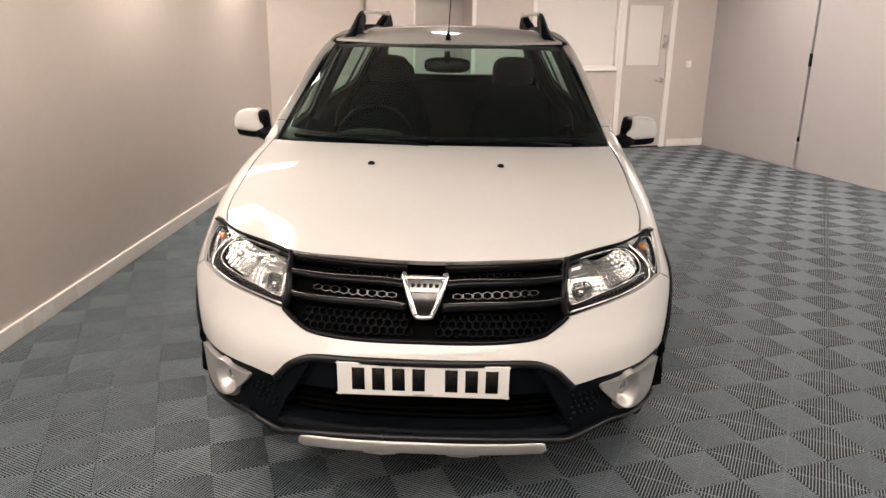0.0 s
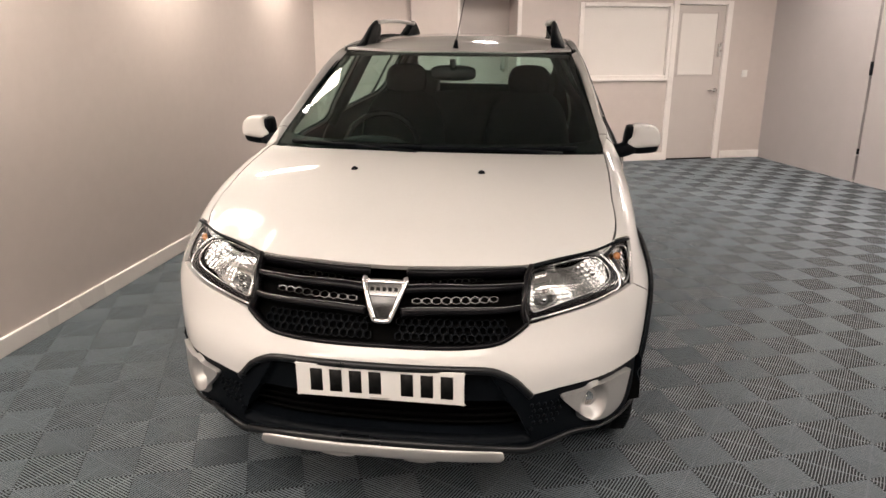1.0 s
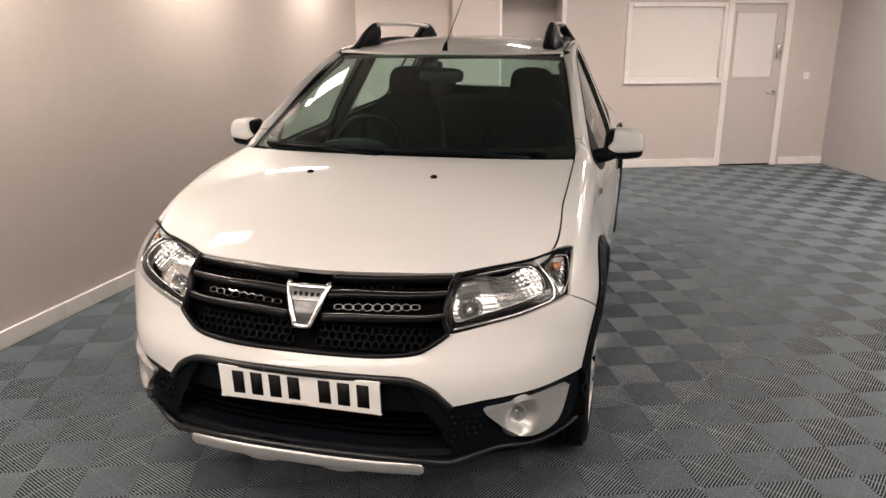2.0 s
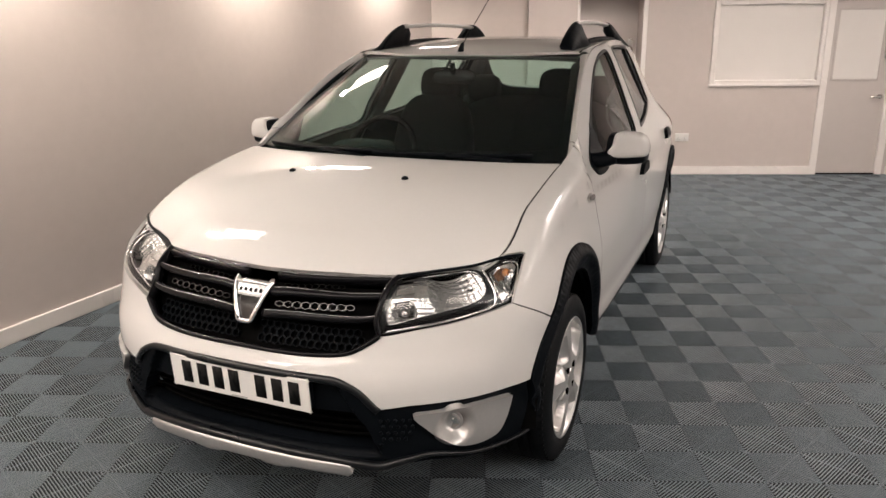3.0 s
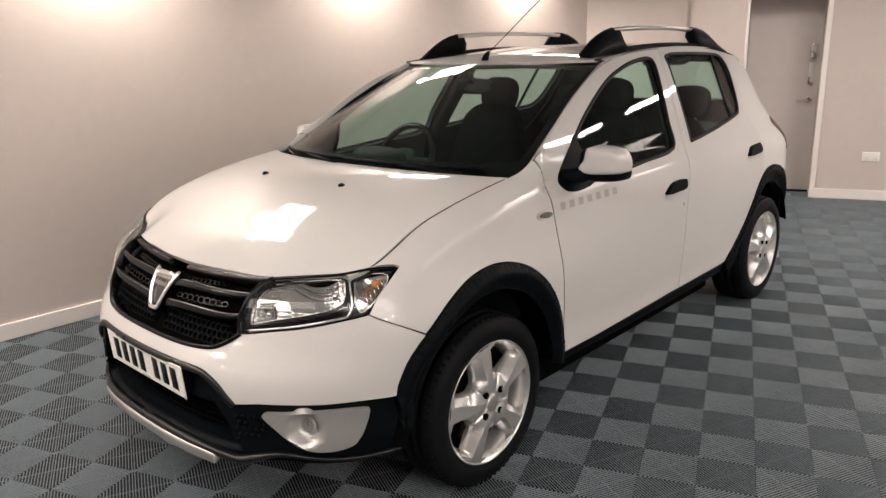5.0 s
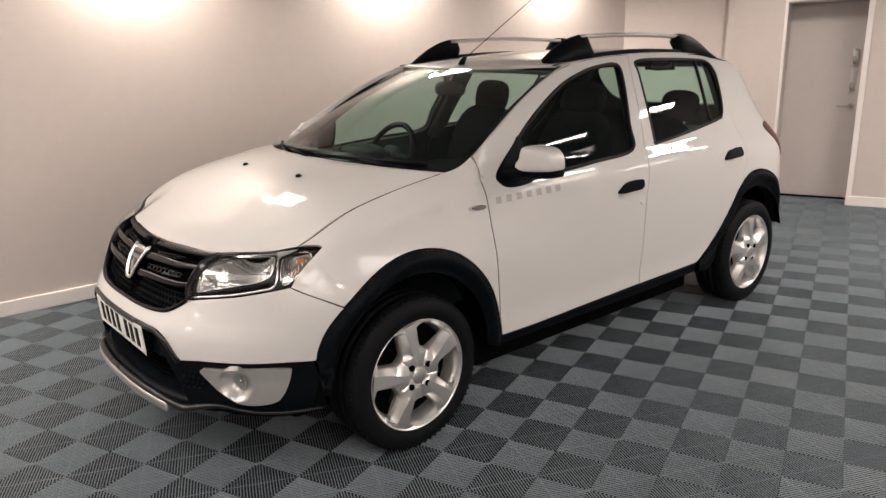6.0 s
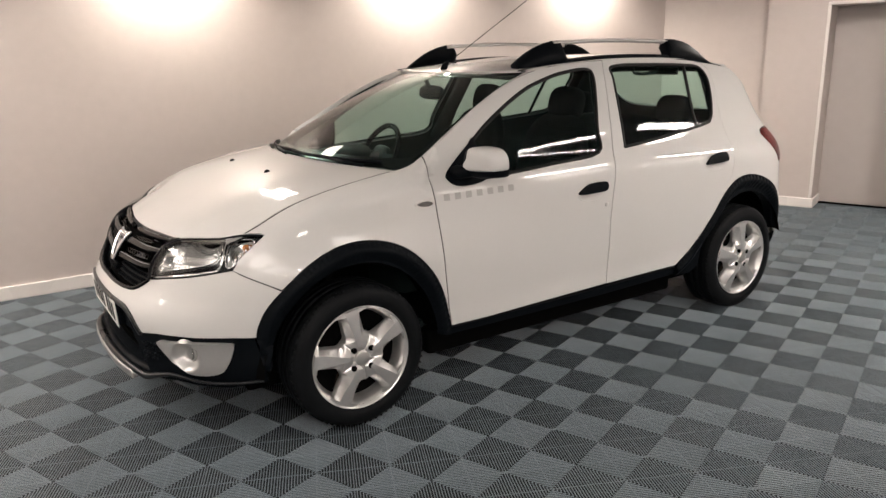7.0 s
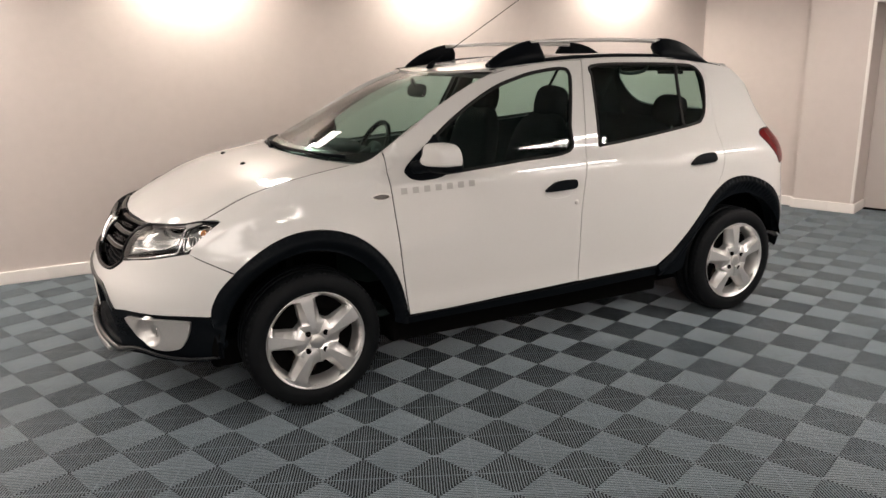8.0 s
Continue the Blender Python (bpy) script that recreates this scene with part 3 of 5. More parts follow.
FRONT_GLASS = [(0.515, 1.035), (0.637, 1.136), (0.741, 1.214), (0.845, 1.278), (0.952, 1.335), (1.06, 1.382), (1.167, 1.413), (1.276, 1.438), (1.42, 1.455), (1.485, 1.453), (1.508, 1.435), (1.50, 1.374), (1.43, 1.17), (1.392, 1.055), (1.084, 1.030), (0.833, 1.013), (0.6, 0.998), (0.53, 1.005)]
REAR_GLASS = [(1.672, 1.463), (1.967, 1.468), (2.30, 1.458), (2.445, 1.446), (2.503, 1.405), (2.508, 1.34), (2.452, 1.205), (2.395, 1.150), (2.32, 1.130), (1.937, 1.094), (1.61, 1.068), (1.59, 1.078), (1.612, 1.20), (1.65, 1.40)]

hood_front = [(s, w) for s, w in smoothline(GRILLE_TOP, 5)[:-1] + smoothline(LAMP_TOP[:-1], 5)]
_front = [hull(s, w) for s, w in hood_front]
_fx, _fy, _fz = ([p[i] for p in _front] for i in range(3))
swell = spline([-0.66, -0.5, -0.3, -0.116, 0.1, 0.3], [0.040, 0.048, 0.050, 0.050, 0.040, 0.028])


def hood_skin(x, y):
    a = abs(x)
    def base(yy):
        return joint_z(yy) + swell(yy) * (1 - min(a / 0.712, 1.02) ** 2.3)
    y0 = float(np.interp(a, _fx, _fy))
    z0 = float(np.interp(a, _fx, _fz))
    d = max(y - y0, 0.0)
    z = base(y)
    if d < 0.17:
        z -= (base(y0) - z0) * (1 - d / 0.17) ** 2.1
    return Vector((x, y, z))


def hood_back(x):
    return 0.10 + 0.165 * (abs(x) / 0.70) ** 2.2


def screen_skin(u, v):
    """The windscreen: u from -1 to 1 across, v from its foot to its head."""
    a = abs(u)
    foot = Vector((0.715 * u, 0.115 + 0.235 * a**2.5, 1.078 - 0.012 * a**2))
    head = Vector((0.580 * u, 0.955 + 0.125 * a**2.4, 1.447 - 0.010 * a**2))
    p = foot.lerp(head, v)
    out = Vector((0.25 * u, -0.42, 0.86)).normalized()
    return p + out * 0.028 * (1 - (2 * v - 1) ** 2) * (1 - 0.5 * a**2)


roof_mid = spline([0.93, 1.03, 1.3, 1.6, 2.0, 2.4, 2.7, 2.85], [1.443, 1.466, 1.503, 1.525, 1.530, 1.512, 1.474, 1.446])
roof_half = spline([0.95, 1.05, 1.3, 1.8, 2.4, 2.8], [0.585, 0.578, 0.565, 0.555, 0.535, 0.515])


def roof_skin(x, y):
    h = roof_half(y)
    return Vector((x, y, roof_mid(y) - (0.014 + 0.018 * smooth(y, 1.0, 1.4)) * (abs(x) / h) ** 2.6))


def bridge(name, one, two, out, mat, parent, n=5, label=""):
    """A rounded strip between two lines; out gives how far it bows, and which way, point by point."""
    rows = []
    for a, b, o in zip(one, two, out):
        rows.append([a.lerp(b, k / n) + o * (4 * k / n * (1 - k / n)) for k in range(n + 1)])
    bm = loft(rows, closed=False)
    return link(name, bm, mat, parent, label)


car = thing("car", "white five-door hatchback with black plastic cladding and silver wheels, parked", "car")


def pane_skin(s, w):
    """An evenly bowed pane between the waist and the roof."""
    low, mid, top = hull(s, 1.10), hull(s, 1.28), hull(s, 1.46)
    k = (w - 1.10) / 0.36
    p = low.lerp(top, k) + (mid - low.lerp(top, 0.5)) * (4 * k * (1 - k))
    return Vector((p.x, p.y, w))


def closed_sides():
    for side in (1, -1):
        # wing
        top = [(s_at(y), _cant(y) + 0.0035) for y in (0.402, 0.37, 0.34, 0.31)] + [(s, wing_top(s)) for s in np.linspace(s_at(0.28), 0.888, 18)] + [(0.92, 0.9035), (0.96, 0.9065)]
        arch = smoothline(sy(*ARCH_F), 5)
        wing = top + [(1.0, 0.905), (1.045, 0.897)] + smoothline([(1.056, 0.889)] + LAMP_BACK[1:], 4) + smoothline([(0.942, 0.756), (1.019, 0.718), (1.094, 0.678)], 3)
        wing += [p for p in arch if p[0] > 1.105] + smoothline(sy(*DOOR_FRONT[::-1]), 4)[1:-1]
        patch("wing", inset(wing[::-1], 0.0022), hull, PAINT, car, side=side)
        # front door
        roofline = [(s_at(y), _cant(y) + 0.0008) for y in np.linspace(0.412, 1.606, 24)]
        fd = smoothline(sy(*DOOR_FRONT), 4) + sy((0.685, 0.354), (1.0, 0.365)) + smoothline(sy(*DOOR_MID), 4) + roofline[::-1]
        fg = smoothline(sy(*FRONT_GLASS), 4, closed=True)
        d = patch("front_door", inset(fd, 0.0032), hull, PAINT, car, holes=[fg], side=side, label="white front door with a fixed handle")
        patch("door_lining", inset(fd, 0.012), hull, TRIM, d, holes=[inset(fg, -0.004)], side=side, off=-0.022, thick=0, back=True)
        patch("window_glass", inset(fg, -0.006), hull, GLASS, d, side=side, off=-0.010, thick=0, label="tinted side glass")
        pts, ups = on_skin(hull, fg, side, -0.003)
        part("window_seal", sweep(pts, ups, round_bar(0.020, 0.012, 8), closed=True), SEAL, d, "black rubber window seal")
        # corner fillet that carries the mirror
        corner = sy((0.492, 1.032), (0.55, 1.082), (0.64, 1.150), (0.675, 1.172), (0.700, 1.06), (0.69, 0.998), (0.6, 0.980), (0.53, 0.984), (0.497, 1.005))
        patch("mirror_base", smoothline(corner, 3, closed=True), hull, BLACK, d, side=side, off=0.004, thick=0.02, label="black plastic mirror fillet")
        # rear door
        rd = sy(*DOOR_MID[:1]) + sy((1.7, 0.379), (1.97, 0.380)) + smoothline(sy(*ARCH_R[1:5]), 4) + smoothline(sy(*DOOR_REAR), 4)[1:]
        rd += [(s_at(y), _cant(y) + 0.0008) for y in np.linspace(2.42, 1.612, 10)] + smoothline(sy(*DOOR_MID), 4)[::-1][1:-1]
        rg = smoothline(sy(*REAR_GLASS), 4, closed=True)
        d = patch("rear_door", inset(rd, 0.0012), hull, PAINT, car, holes=[rg], side=side, label="white rear door with a fixed handle")
        patch("door_lining", inset(rd, 0.012), hull, TRIM, d, holes=[inset(rg, -0.004)], side=side, off=-0.022, thick=0, back=True)
        patch("window_glass", inset(rg, -0.006), pane_skin, GLASS, d, side=side, off=-0.010, thick=0, label="tinted side glass")
        pts, ups = on_skin(hull, rg, side, -0.003)
        part("window_seal", sweep(pts, ups, round_bar(0.020, 0.012, 8), closed=True), SEAL, d, "black rubber window seal")
        pts, ups = on_skin(hull, smoothline(sy((2.318, 1.456), (2.292, 1.36), (2.262, 1.24), (2.240, 1.128)), 4), side, -0.006)
        part("window_bar", sweep(pts, ups, round_bar(0.024, 0.014, 8)), SEAL, d, "black window divider")
        # quarter panel behind the rear door
        qp = smoothline(sy(*DOOR_REAR), 4)[::-1][:-1] + smoothline(sy(*ARCH_R[4:9]), 4) + [(s_at(3.0), 0.66), (4.62, 0.68), (4.66, 0.9), (4.62, 1.1), (4.52, 1.25), (s_at(2.90), 1.36), (s_at(2.80), 1.425)]
        qp += [(s_at(y), _cant(y) - 0.004) for y in (2.70, 2.6, 2.5)]
        patch("quarter_panel", inset(qp, 0.0006), hull, PAINT, car, side=side)
        patch("quarter_lining", inset(qp, 0.006), hull, TRIM, car, side=side, off=-0.024, thick=0, back=True, label="dark rear side lining")
        lamp = smoothline([(s_at(2.842), 1.045), (s_at(2.925), 1.068), (4.50, 1.055), (4.53, 1.0), (4.50, 0.92), (s_at(2.968), 0.872), (s_at(2.928), 0.90), (s_at(2.858), 0.995)], 4, closed=True)
        tl = patch("tail_lamp", lamp, hull, RED, car, side=side, off=0.003, thick=0.012, label="red tail lamp")
        patch("bezel", inset(lamp, -0.006), hull, SEAL, tl, side=side, off=0.0012, thick=0.006)
        # sill
        sill = sy((0.452, 0.351), (0.7, 0.352), (1.0, 0.363), (1.43, 0.374), (1.985, 0.378)) + sy((1.985, 0.315), (1.4, 0.305), (0.47, 0.30))
        patch("sill", inset(sill[::-1], 0.003), hull, BLACK, car, side=side, off=-0.010, thick=0.05, label="black plastic sill cladding", step=0.05)
        # wheel arch cladding, front and rear
        for name, line in (("front_arch_cladding", ARCH_F), ("rear_arch_cladding", ARCH_R)):
            outer = smoothline(line, 5)
            if name.startswith("rear"):
                inner = [(2.588 + 0.40 * math.cos(a), 0.31 + 0.415 * math.sin(a)) for a in np.linspace(math.radians(19), math.radians(177), 26)]
                poly = outer + inner + [(2.13, 0.30), (1.99, 0.31)]
            else:
                outer = [(-0.405, 0.36), (-0.412, 0.42)] + outer
                inner = [(0.005 + 0.392 * math.cos(a), 0.31 + 0.42 * math.sin(a)) for a in np.linspace(math.radians(3), math.radians(174), 26)]
                poly = outer + [(0.458, 0.315)] + inner
            rim = np.array(outer)
            def flare(s, w, rim=rim):
                """A rounded outer band, then a face that turns in towards the wheel."""
                y = float(np.interp(s, _arc, _dy))
                e = float(np.min(np.hypot(rim[:, 0] - y, rim[:, 1] - w)))
                return hull(s, w) + Vector((0.006 + 0.012 * smooth(e, 0.0, 0.034) - 0.030 * smooth(e, 0.034, 0.090), 0, 0))
            patch(name, [(s_at(y), z) for y, z in poly][::-1], flare, BLACK, car, side=side, thick=0.045, step=0.012, label="black textured wheel arch cladding")
            # dark liner of the wheel well
            hub = 0.0 if name.startswith("front") else 2.588
            rings = [[(side * x, hub + r * math.cos(a), 0.31 + r * math.sin(a)) for a in np.linspace(math.radians(2 if hub < 1 else 16), math.radians(178), 30)] for x, r in ((0.835, 0.41), (0.80, 0.43), (0.5, 0.43), (0.5, 0.05))]
            part("wheel_well", loft(rings, closed=False), DARK, car, "dark wheel well liner")
        # dark strips behind the panel gaps, put in as their shade
        for line in (sy(*DOOR_FRONT), sy(*DOOR_MID), sy(*DOOR_REAR), sy((0.45, 0.357), (1.0, 0.365), (1.98, 0.380)), [(0.942, 0.756), (1.019, 0.718), (1.10, 0.674)],
                     [(s, wing_top(s) + 0.003) for s in np.linspace(s_at(0.25), 0.895, 14)]):
            pts, ups = on_skin(hull, smoothline(line, 4), side, -0.012)
            part("gap_shade", sweep(pts, ups, [(-0.018, -0.002), (0.018, -0.002), (0.018, 0.002), (-0.018, 0.002)]), SEAL, car)
        # thin dark lines drawn into the gaps, where shade alone would show
        for line in ([(s, wing_top(s) + 0.002) for s in np.linspace(s_at(0.25), 0.893, 14)], sy(*DOOR_FRONT[1:]), [(0.942, 0.755), (1.019, 0.717), (1.092, 0.676)]):
            pts, ups = on_skin(hull, smoothline(line, 4), side, -0.001)
            part("gap_shade", sweep(pts, ups, round_bar(0.0028, 0.0026, 6)), SEAL, car)
        # strips from the doors to screen and roof
        ys = np.linspace(0.31, 1.080, 16)
        one = [hull(s_at(y), _cant(y)) for y in ys]
        two = [screen_skin(1.0, v) for v in np.linspace(0.0, 1.0, 16)]
        flip = Vector((side, 1, 1))
        fx = [Vector(p * q for p, q in zip(v, flip)) for v in one]
        gx = [Vector(p * q for p, q in zip(v, flip)) for v in two]
        bow = [Vector((side * 0.6, -0.5, 0.6)).normalized() * 0.012 * min(i / 4, 1) for i in range(16)]
        bridge("windscreen_pillar", fx, gx, bow, PAINT, car)
        # the door gap's shade carried across the pillar as a dark line
        a, b, o = (fx[2].lerp(fx[3], 0.1), gx[2].lerp(gx[3], 0.1), bow[2])
        cross = [a.lerp(b, k / 5) + o * (4 * k / 5 * (1 - k / 5)) for k in range(6)]
        part("gap_shade", sweep(cross, [bow[3]] * 6, round_bar(0.0035, 0.0025, 6)), SEAL, car)
        low = [p - Vector((side * 0.03, -0.01, 0.012)) for p in fx], [p - Vector((side * 0.015, -0.02, 0.03)) for p in gx]
        bridge("pillar_lining", *low, bow, TRIM, car)
        ys = np.linspace(1.080, 2.74, 26)
        one = [hull(s_at(y), _cant(y)) for y in ys]
        two = [roof_skin(roof_half(y), y) for y in ys]
        fx = [Vector(p * q for p, q in zip(v, flip)) for v in one]
        gx = [Vector(p * q for p, q in zip(v, flip)) for v in two]
        bridge("roof_edge", fx, gx, [Vector((side * 0.5, 0, 0.86)) * 0.007] * 26, PAINT, car)
        bridge("roof_edge_lining", [p - Vector((side * 0.03, 0, 0.02)) for p in fx], [p - Vector((0, 0, 0.03)) for p in gx], [Vector((0, 0, 0))] * 26, LINER, car)
        # handles, lock, side repeater
        for y, z, y2 in ((1.205, 0.872, 1.388), (2.175, 0.924, 2.362)):
            grip = smoothline(sy((y, z), (y + 0.03, z + 0.027), (y + 0.075, z + 0.045), (y2 - 0.02, z + 0.047), (y2, z + 0.035), (y2 - 0.008, z + 0.004), (y + 0.1, z - 0.001)), 3, closed=True)
            h = patch("door_handle", grip, hull, BLACK, car, side=side, off=0.020, thick=0.022, label="black pull handle", step=0.02)
            cup = smoothline(sy((y + 0.01, z - 0.004), (y + 0.02, z - 0.03), (y + 0.08, z - 0.042), (y2 - 0.03, z - 0.032), (y2 - 0.012, z + 0.0)), 3, closed=True)
            pts, ups = on_skin(hull, cup, side, -0.001)
            part("recess_rim", sweep(pts, ups, round_bar(0.006, 0.004, 6), closed=True), PAINT, h)
        p, n = on_skin(hull, sy((1.394, 0.802)), side, 0.0)
        bm = lathe([(-0.002, 0.0005), (0.004, 0.0005), (0.004, 0.008), (0.002, 0.0115), (-0.003, 0.012)][1:], 16)
        bmesh.ops.transform(bm, matrix=Matrix.Translation(p[0]) @ Matrix.Diagonal((side, 1, 1, 1)), verts=bm.verts)
        part("door_lock", bm, SATIN, car, "round silver door lock")
        rep = smoothline(sy((0.310, 0.926), (0.33, 0.938), (0.365, 0.942), (0.396, 0.934), (0.400, 0.916), (0.37, 0.906), (0.33, 0.911)), 3, closed=True)
        r = patch("side_repeater", rep, hull, SATIN, car, side=side, off=0.005, thick=0.006, step=0.02, label="clear side indicator repeater")
        patch("lens", inset(rep, 0.007), hull, CELL, r, side=side, off=0.009, thick=0.003, step=0.02)


closed_sides()

# marque lettering on the doors, as plain bars
for side in (1, -1):
    for k in range(7):
        y = 0.455 + 0.056 * k
        z = 0.926 + 0.0015 * k
        cell = sy((y, z), (y + 0.030, z), (y + 0.031, z + 0.028), (y + 0.001, z + 0.028))
        patch("door_mark", cell, hull, DECAL, car, side=side, off=0.0012, thick=0, step=0.03, label="silver bar mark")

# ---- bonnet, screen, roof, tail ----
rail_pts = [hull(s, wing_top(s)) for s in np.linspace(0.890, s_at(0.26), 18)]
edge = [(p.x - 0.0036, p.y) for p in rail_pts]
front = [(p.x, p.y + 0.004) for p in _front if p.x < edge[0][0] - 0.012 and p.y < edge[0][1]]
half = front[1:] + [e for e in edge if e[1] < hood_back(e[0]) - 0.01]
back = [(x, hood_back(x)) for x in np.linspace(half[-1][0], 0, 14)]
ring = [(0.0, front[0][1])] + half + back
bonnet = ring + [(-x, y) for x, y in ring[-2:0:-1]]
patch("bonnet", bonnet, hood_skin, PAINT, car, step=0.03, thick=0.02, label="white bonnet")
patch("bonnet_underside", inset(bonnet, 0.01), hood_skin, DARK, car, off=-0.03, thick=0, step=0.06)
for side in (1, -1):
    p = hood_skin(side * 0.241, -0.116)
    bm = lathe([(-0.002, 0.0135), (0.004, 0.0125), (0.008, 0.008), (0.010, 0.003), (0.0105, 0.0005)], 16, "z")
    bmesh.ops.transform(bm, matrix=Matrix.Translation(p), verts=bm.verts)
    part("washer_nozzle", bm, BLACK, car, "black washer nozzle")

screen = [(-1, 0), *[(u, 0) for u in np.linspace(-0.9, 0.9, 19)], (1, 0), *[(1, v) for v in np.linspace(0.1, 0.9, 9)], (1, 1), *[(u, 1) for u in np.linspace(0.9, -0.9, 19)], (-1, 1), *[(-1, v) for v in np.linspace(0.9, 0.1, 9)]]
ws = patch("windscreen", screen, screen_skin, GLASS, car, step=0.08, thick=0, label="tinted windscreen")
hole = smoothline([(-0.90, 0.09), (-0.5, 0.075), (0, 0.07), (0.5, 0.075), (0.90, 0.09), (0.955, 0.16), (0.955, 0.5), (0.945, 0.88), (0.90, 0.945), (0, 0.955), (-0.90, 0.945), (-0.945, 0.88), (-0.955, 0.5), (-0.955, 0.16)], 4, closed=True)
patch("glass_border", screen, screen_skin, PIANO, ws, holes=[hole], step=0.08, thick=0, off=-0.005, label="black printed glass border")
cowl = [(x, hood_back(x) - 0.02) for x in np.linspace(-0.71, 0.71, 25)] + [(x, hood_back(x) + 0.075) for x in np.linspace(0.71, -0.71, 25)]
patch("scuttle", cowl, lambda x, y: Vector((x, y, 1.064 - 0.035 * (x / 0.7) ** 2)), BLACK, car, step=0.06, thick=0.01, label="black scuttle panel")

ys = np.linspace(1.08, 2.74, 24)
rim = [(x, 0.957 + 0.125 * (abs(x) / 0.58) ** 2.4) for x in np.linspace(-0.578, 0.578, 21)] + [(roof_half(y), y) for y in ys[1:]] + [(x, 2.78 - 0.04 * (x / 0.52) ** 2) for x in np.linspace(0.50, -0.50, 11)] + [(-roof_half(y), y) for y in ys[::-1][:-1]]
patch("roof", rim, roof_skin, PAINT, car, step=0.05, thick=0.012, label="white roof")
patch("headlining", inset(rim, 0.012), roof_skin, LINER, car, step=0.08, thick=0, off=-0.03, back=True, label="grey headlining")


def tail_skin(x, z):
    """The tailgate and the bumper under it, seen from behind."""
    a = abs(x)
    return Vector((-x, 3.245 - 0.10 * (a / 0.6) ** 3 - stern(z), z))


gate = [(-0.62, 0.66), (0.62, 0.66), (0.66, 0.95), (0.62, 1.15), (0.55, 1.40), (0.50, 1.452), (-0.50, 1.452), (-0.55, 1.40), (-0.62, 1.15), (-0.66, 0.95)]
rear_hole = [(0.0, 1.158), (0.22, 1.160), (0.36, 1.166), (0.425, 1.177), (0.472, 1.205), (0.500, 1.262), (0.510, 1.34), (0.497, 1.392), (0.45, 1.408), (0.25, 1.414)]
rear_hole = smoothline(rear_hole + [(0.0, 1.416)] + [(-x, z) for x, z in rear_hole[:0:-1]], 3, closed=True)
tg = patch("tailgate", gate, tail_skin, PAINT, car, holes=[rear_hole], step=0.06, label="white tailgate")
patch("rear_window", inset(rear_hole, -0.008), tail_skin, GLASS, tg, step=0.08, thick=0, off=-0.008, label="tinted rear window")
patch("tailgate_lining", inset(gate, 0.01), tail_skin, TRIM, tg, holes=[rear_hole], step=0.08, thick=0, off=-0.02, back=True)
bm = box((-0.11, -0.012, -0.013), (0.11, 0.012, 0.013), 0.004)
bmesh.ops.translate(bm, vec=tail_skin(0, 1.395) + Vector((0, -0.05, 0)), verts=bm.verts)
part("brake_lamp", bm, TRIM, tg, "dark high brake lamp box")
rb = [(s_at(3.01), 0.655), (4.75, 0.66), (TAIL, 0.66), (TAIL, 0.36), (4.6, 0.36), (s_at(3.03), 0.42)]
for side in (1, -1):
    patch("rear_bumper", rb[::-1], hull, PAINT, car, side=side, label="white rear bumper half")
    patch("rear_valance", [(s_at(3.10), 0.40), (4.6, 0.355), (TAIL, 0.355), (TAIL, 0.27), (s_at(3.12), 0.31)][::-1], hull, BLACK, car, side=side, label="black rear valance half")
# Plain boxes for the underbody, deep and wide enough to stop light passing beneath
part("underbody", box((-0.72, 0.42, 0.18), (0.72, 2.10, 0.31), 0.02, bm=box((-0.58, -0.40, 0.17), (0.58, 3.0, 0.30), 0.02)), DARK, car, "dark underbody boxes, enlarged to block light")

# ---- nose: bumper, grille, lamps, plate ----
up = smoothline(GRILLE_FOOT, 5)[:-1] + smoothline(LAMP_FOOT[::-1], 4) + smoothline([(0.942, 0.7545), (1.019, 0.7165), (1.094, 0.674)], 3)
arch = [p for p in smoothline(sy(*ARCH_F), 5) if p[0] < 1.088 and p[1] < 0.70][::-1]
LIP = [(0.985, 0.500), (0.90, 0.505), (0.809, 0.506), (0.659, 0.508), (0.564, 0.506), (0.478, 0.495), (0.448, 0.52), (0.421, 0.548), (0.384, 0.572), (0.331, 0.586), (0.18, 0.588), (0, 0.588)]
half = up + arch + LIP
full = half[::-1] + [(-s, w) for s, w in half[1:-1]]
patch("front_bumper", inset(full, 0.0006), hull2, PAINT, car, step=0.03, thick=0.02, label="white front bumper")
low = [(0, 0.584), (0.18, 0.584), (0.331, 0.582), (0.384, 0.568), (0.421, 0.544), (0.448, 0.516), (0.478, 0.490), (0.564, 0.502), (0.659, 0.504), (0.809, 0.502), (0.975, 0.497), (1.0, 0.42), (1.02, 0.30), (0.86, 0.285), (0.75, 0.295), (0.628, 0.312), (0.54, 0.305), (0.46, 0.292), (0.40, 0.285), (0.2, 0.30), (0, 0.305)]
lowfull = low[::-1] + [(-s, w) for s, w in low[1:-1]]
mouth = smoothline([(-0.36, 0.464), (0, 0.464), (0.36, 0.464), (0.415, 0.452), (0.448, 0.40), (0.448, 0.368), (0.42, 0.350), (0, 0.354), (-0.42, 0.350), (-0.448, 0.368), (-0.448, 0.40), (-0.415, 0.452)], 3, closed=True)
eyes = [[(sgn * (0.700 + 0.058 * math.cos(a)), 0.425 + 0.058 * math.sin(a)) for a in np.linspace(0, 2 * math.pi, 21)[:-1]] for sgn in (1, -1)]


def low_skin(s, w):
    """The lower bumper's skin: set back inside a raised frame round plate and mouth."""
    p = hull2(s, w)
    wide = 0.338 + 0.60 * max(0.570 - w, 0.0)
    p.y += 0.030 * smooth(wide - abs(s), -0.004, 0.024) * smooth(0.578 - w, 0.0, 0.016) * smooth(w, 0.325, 0.345)
    return p


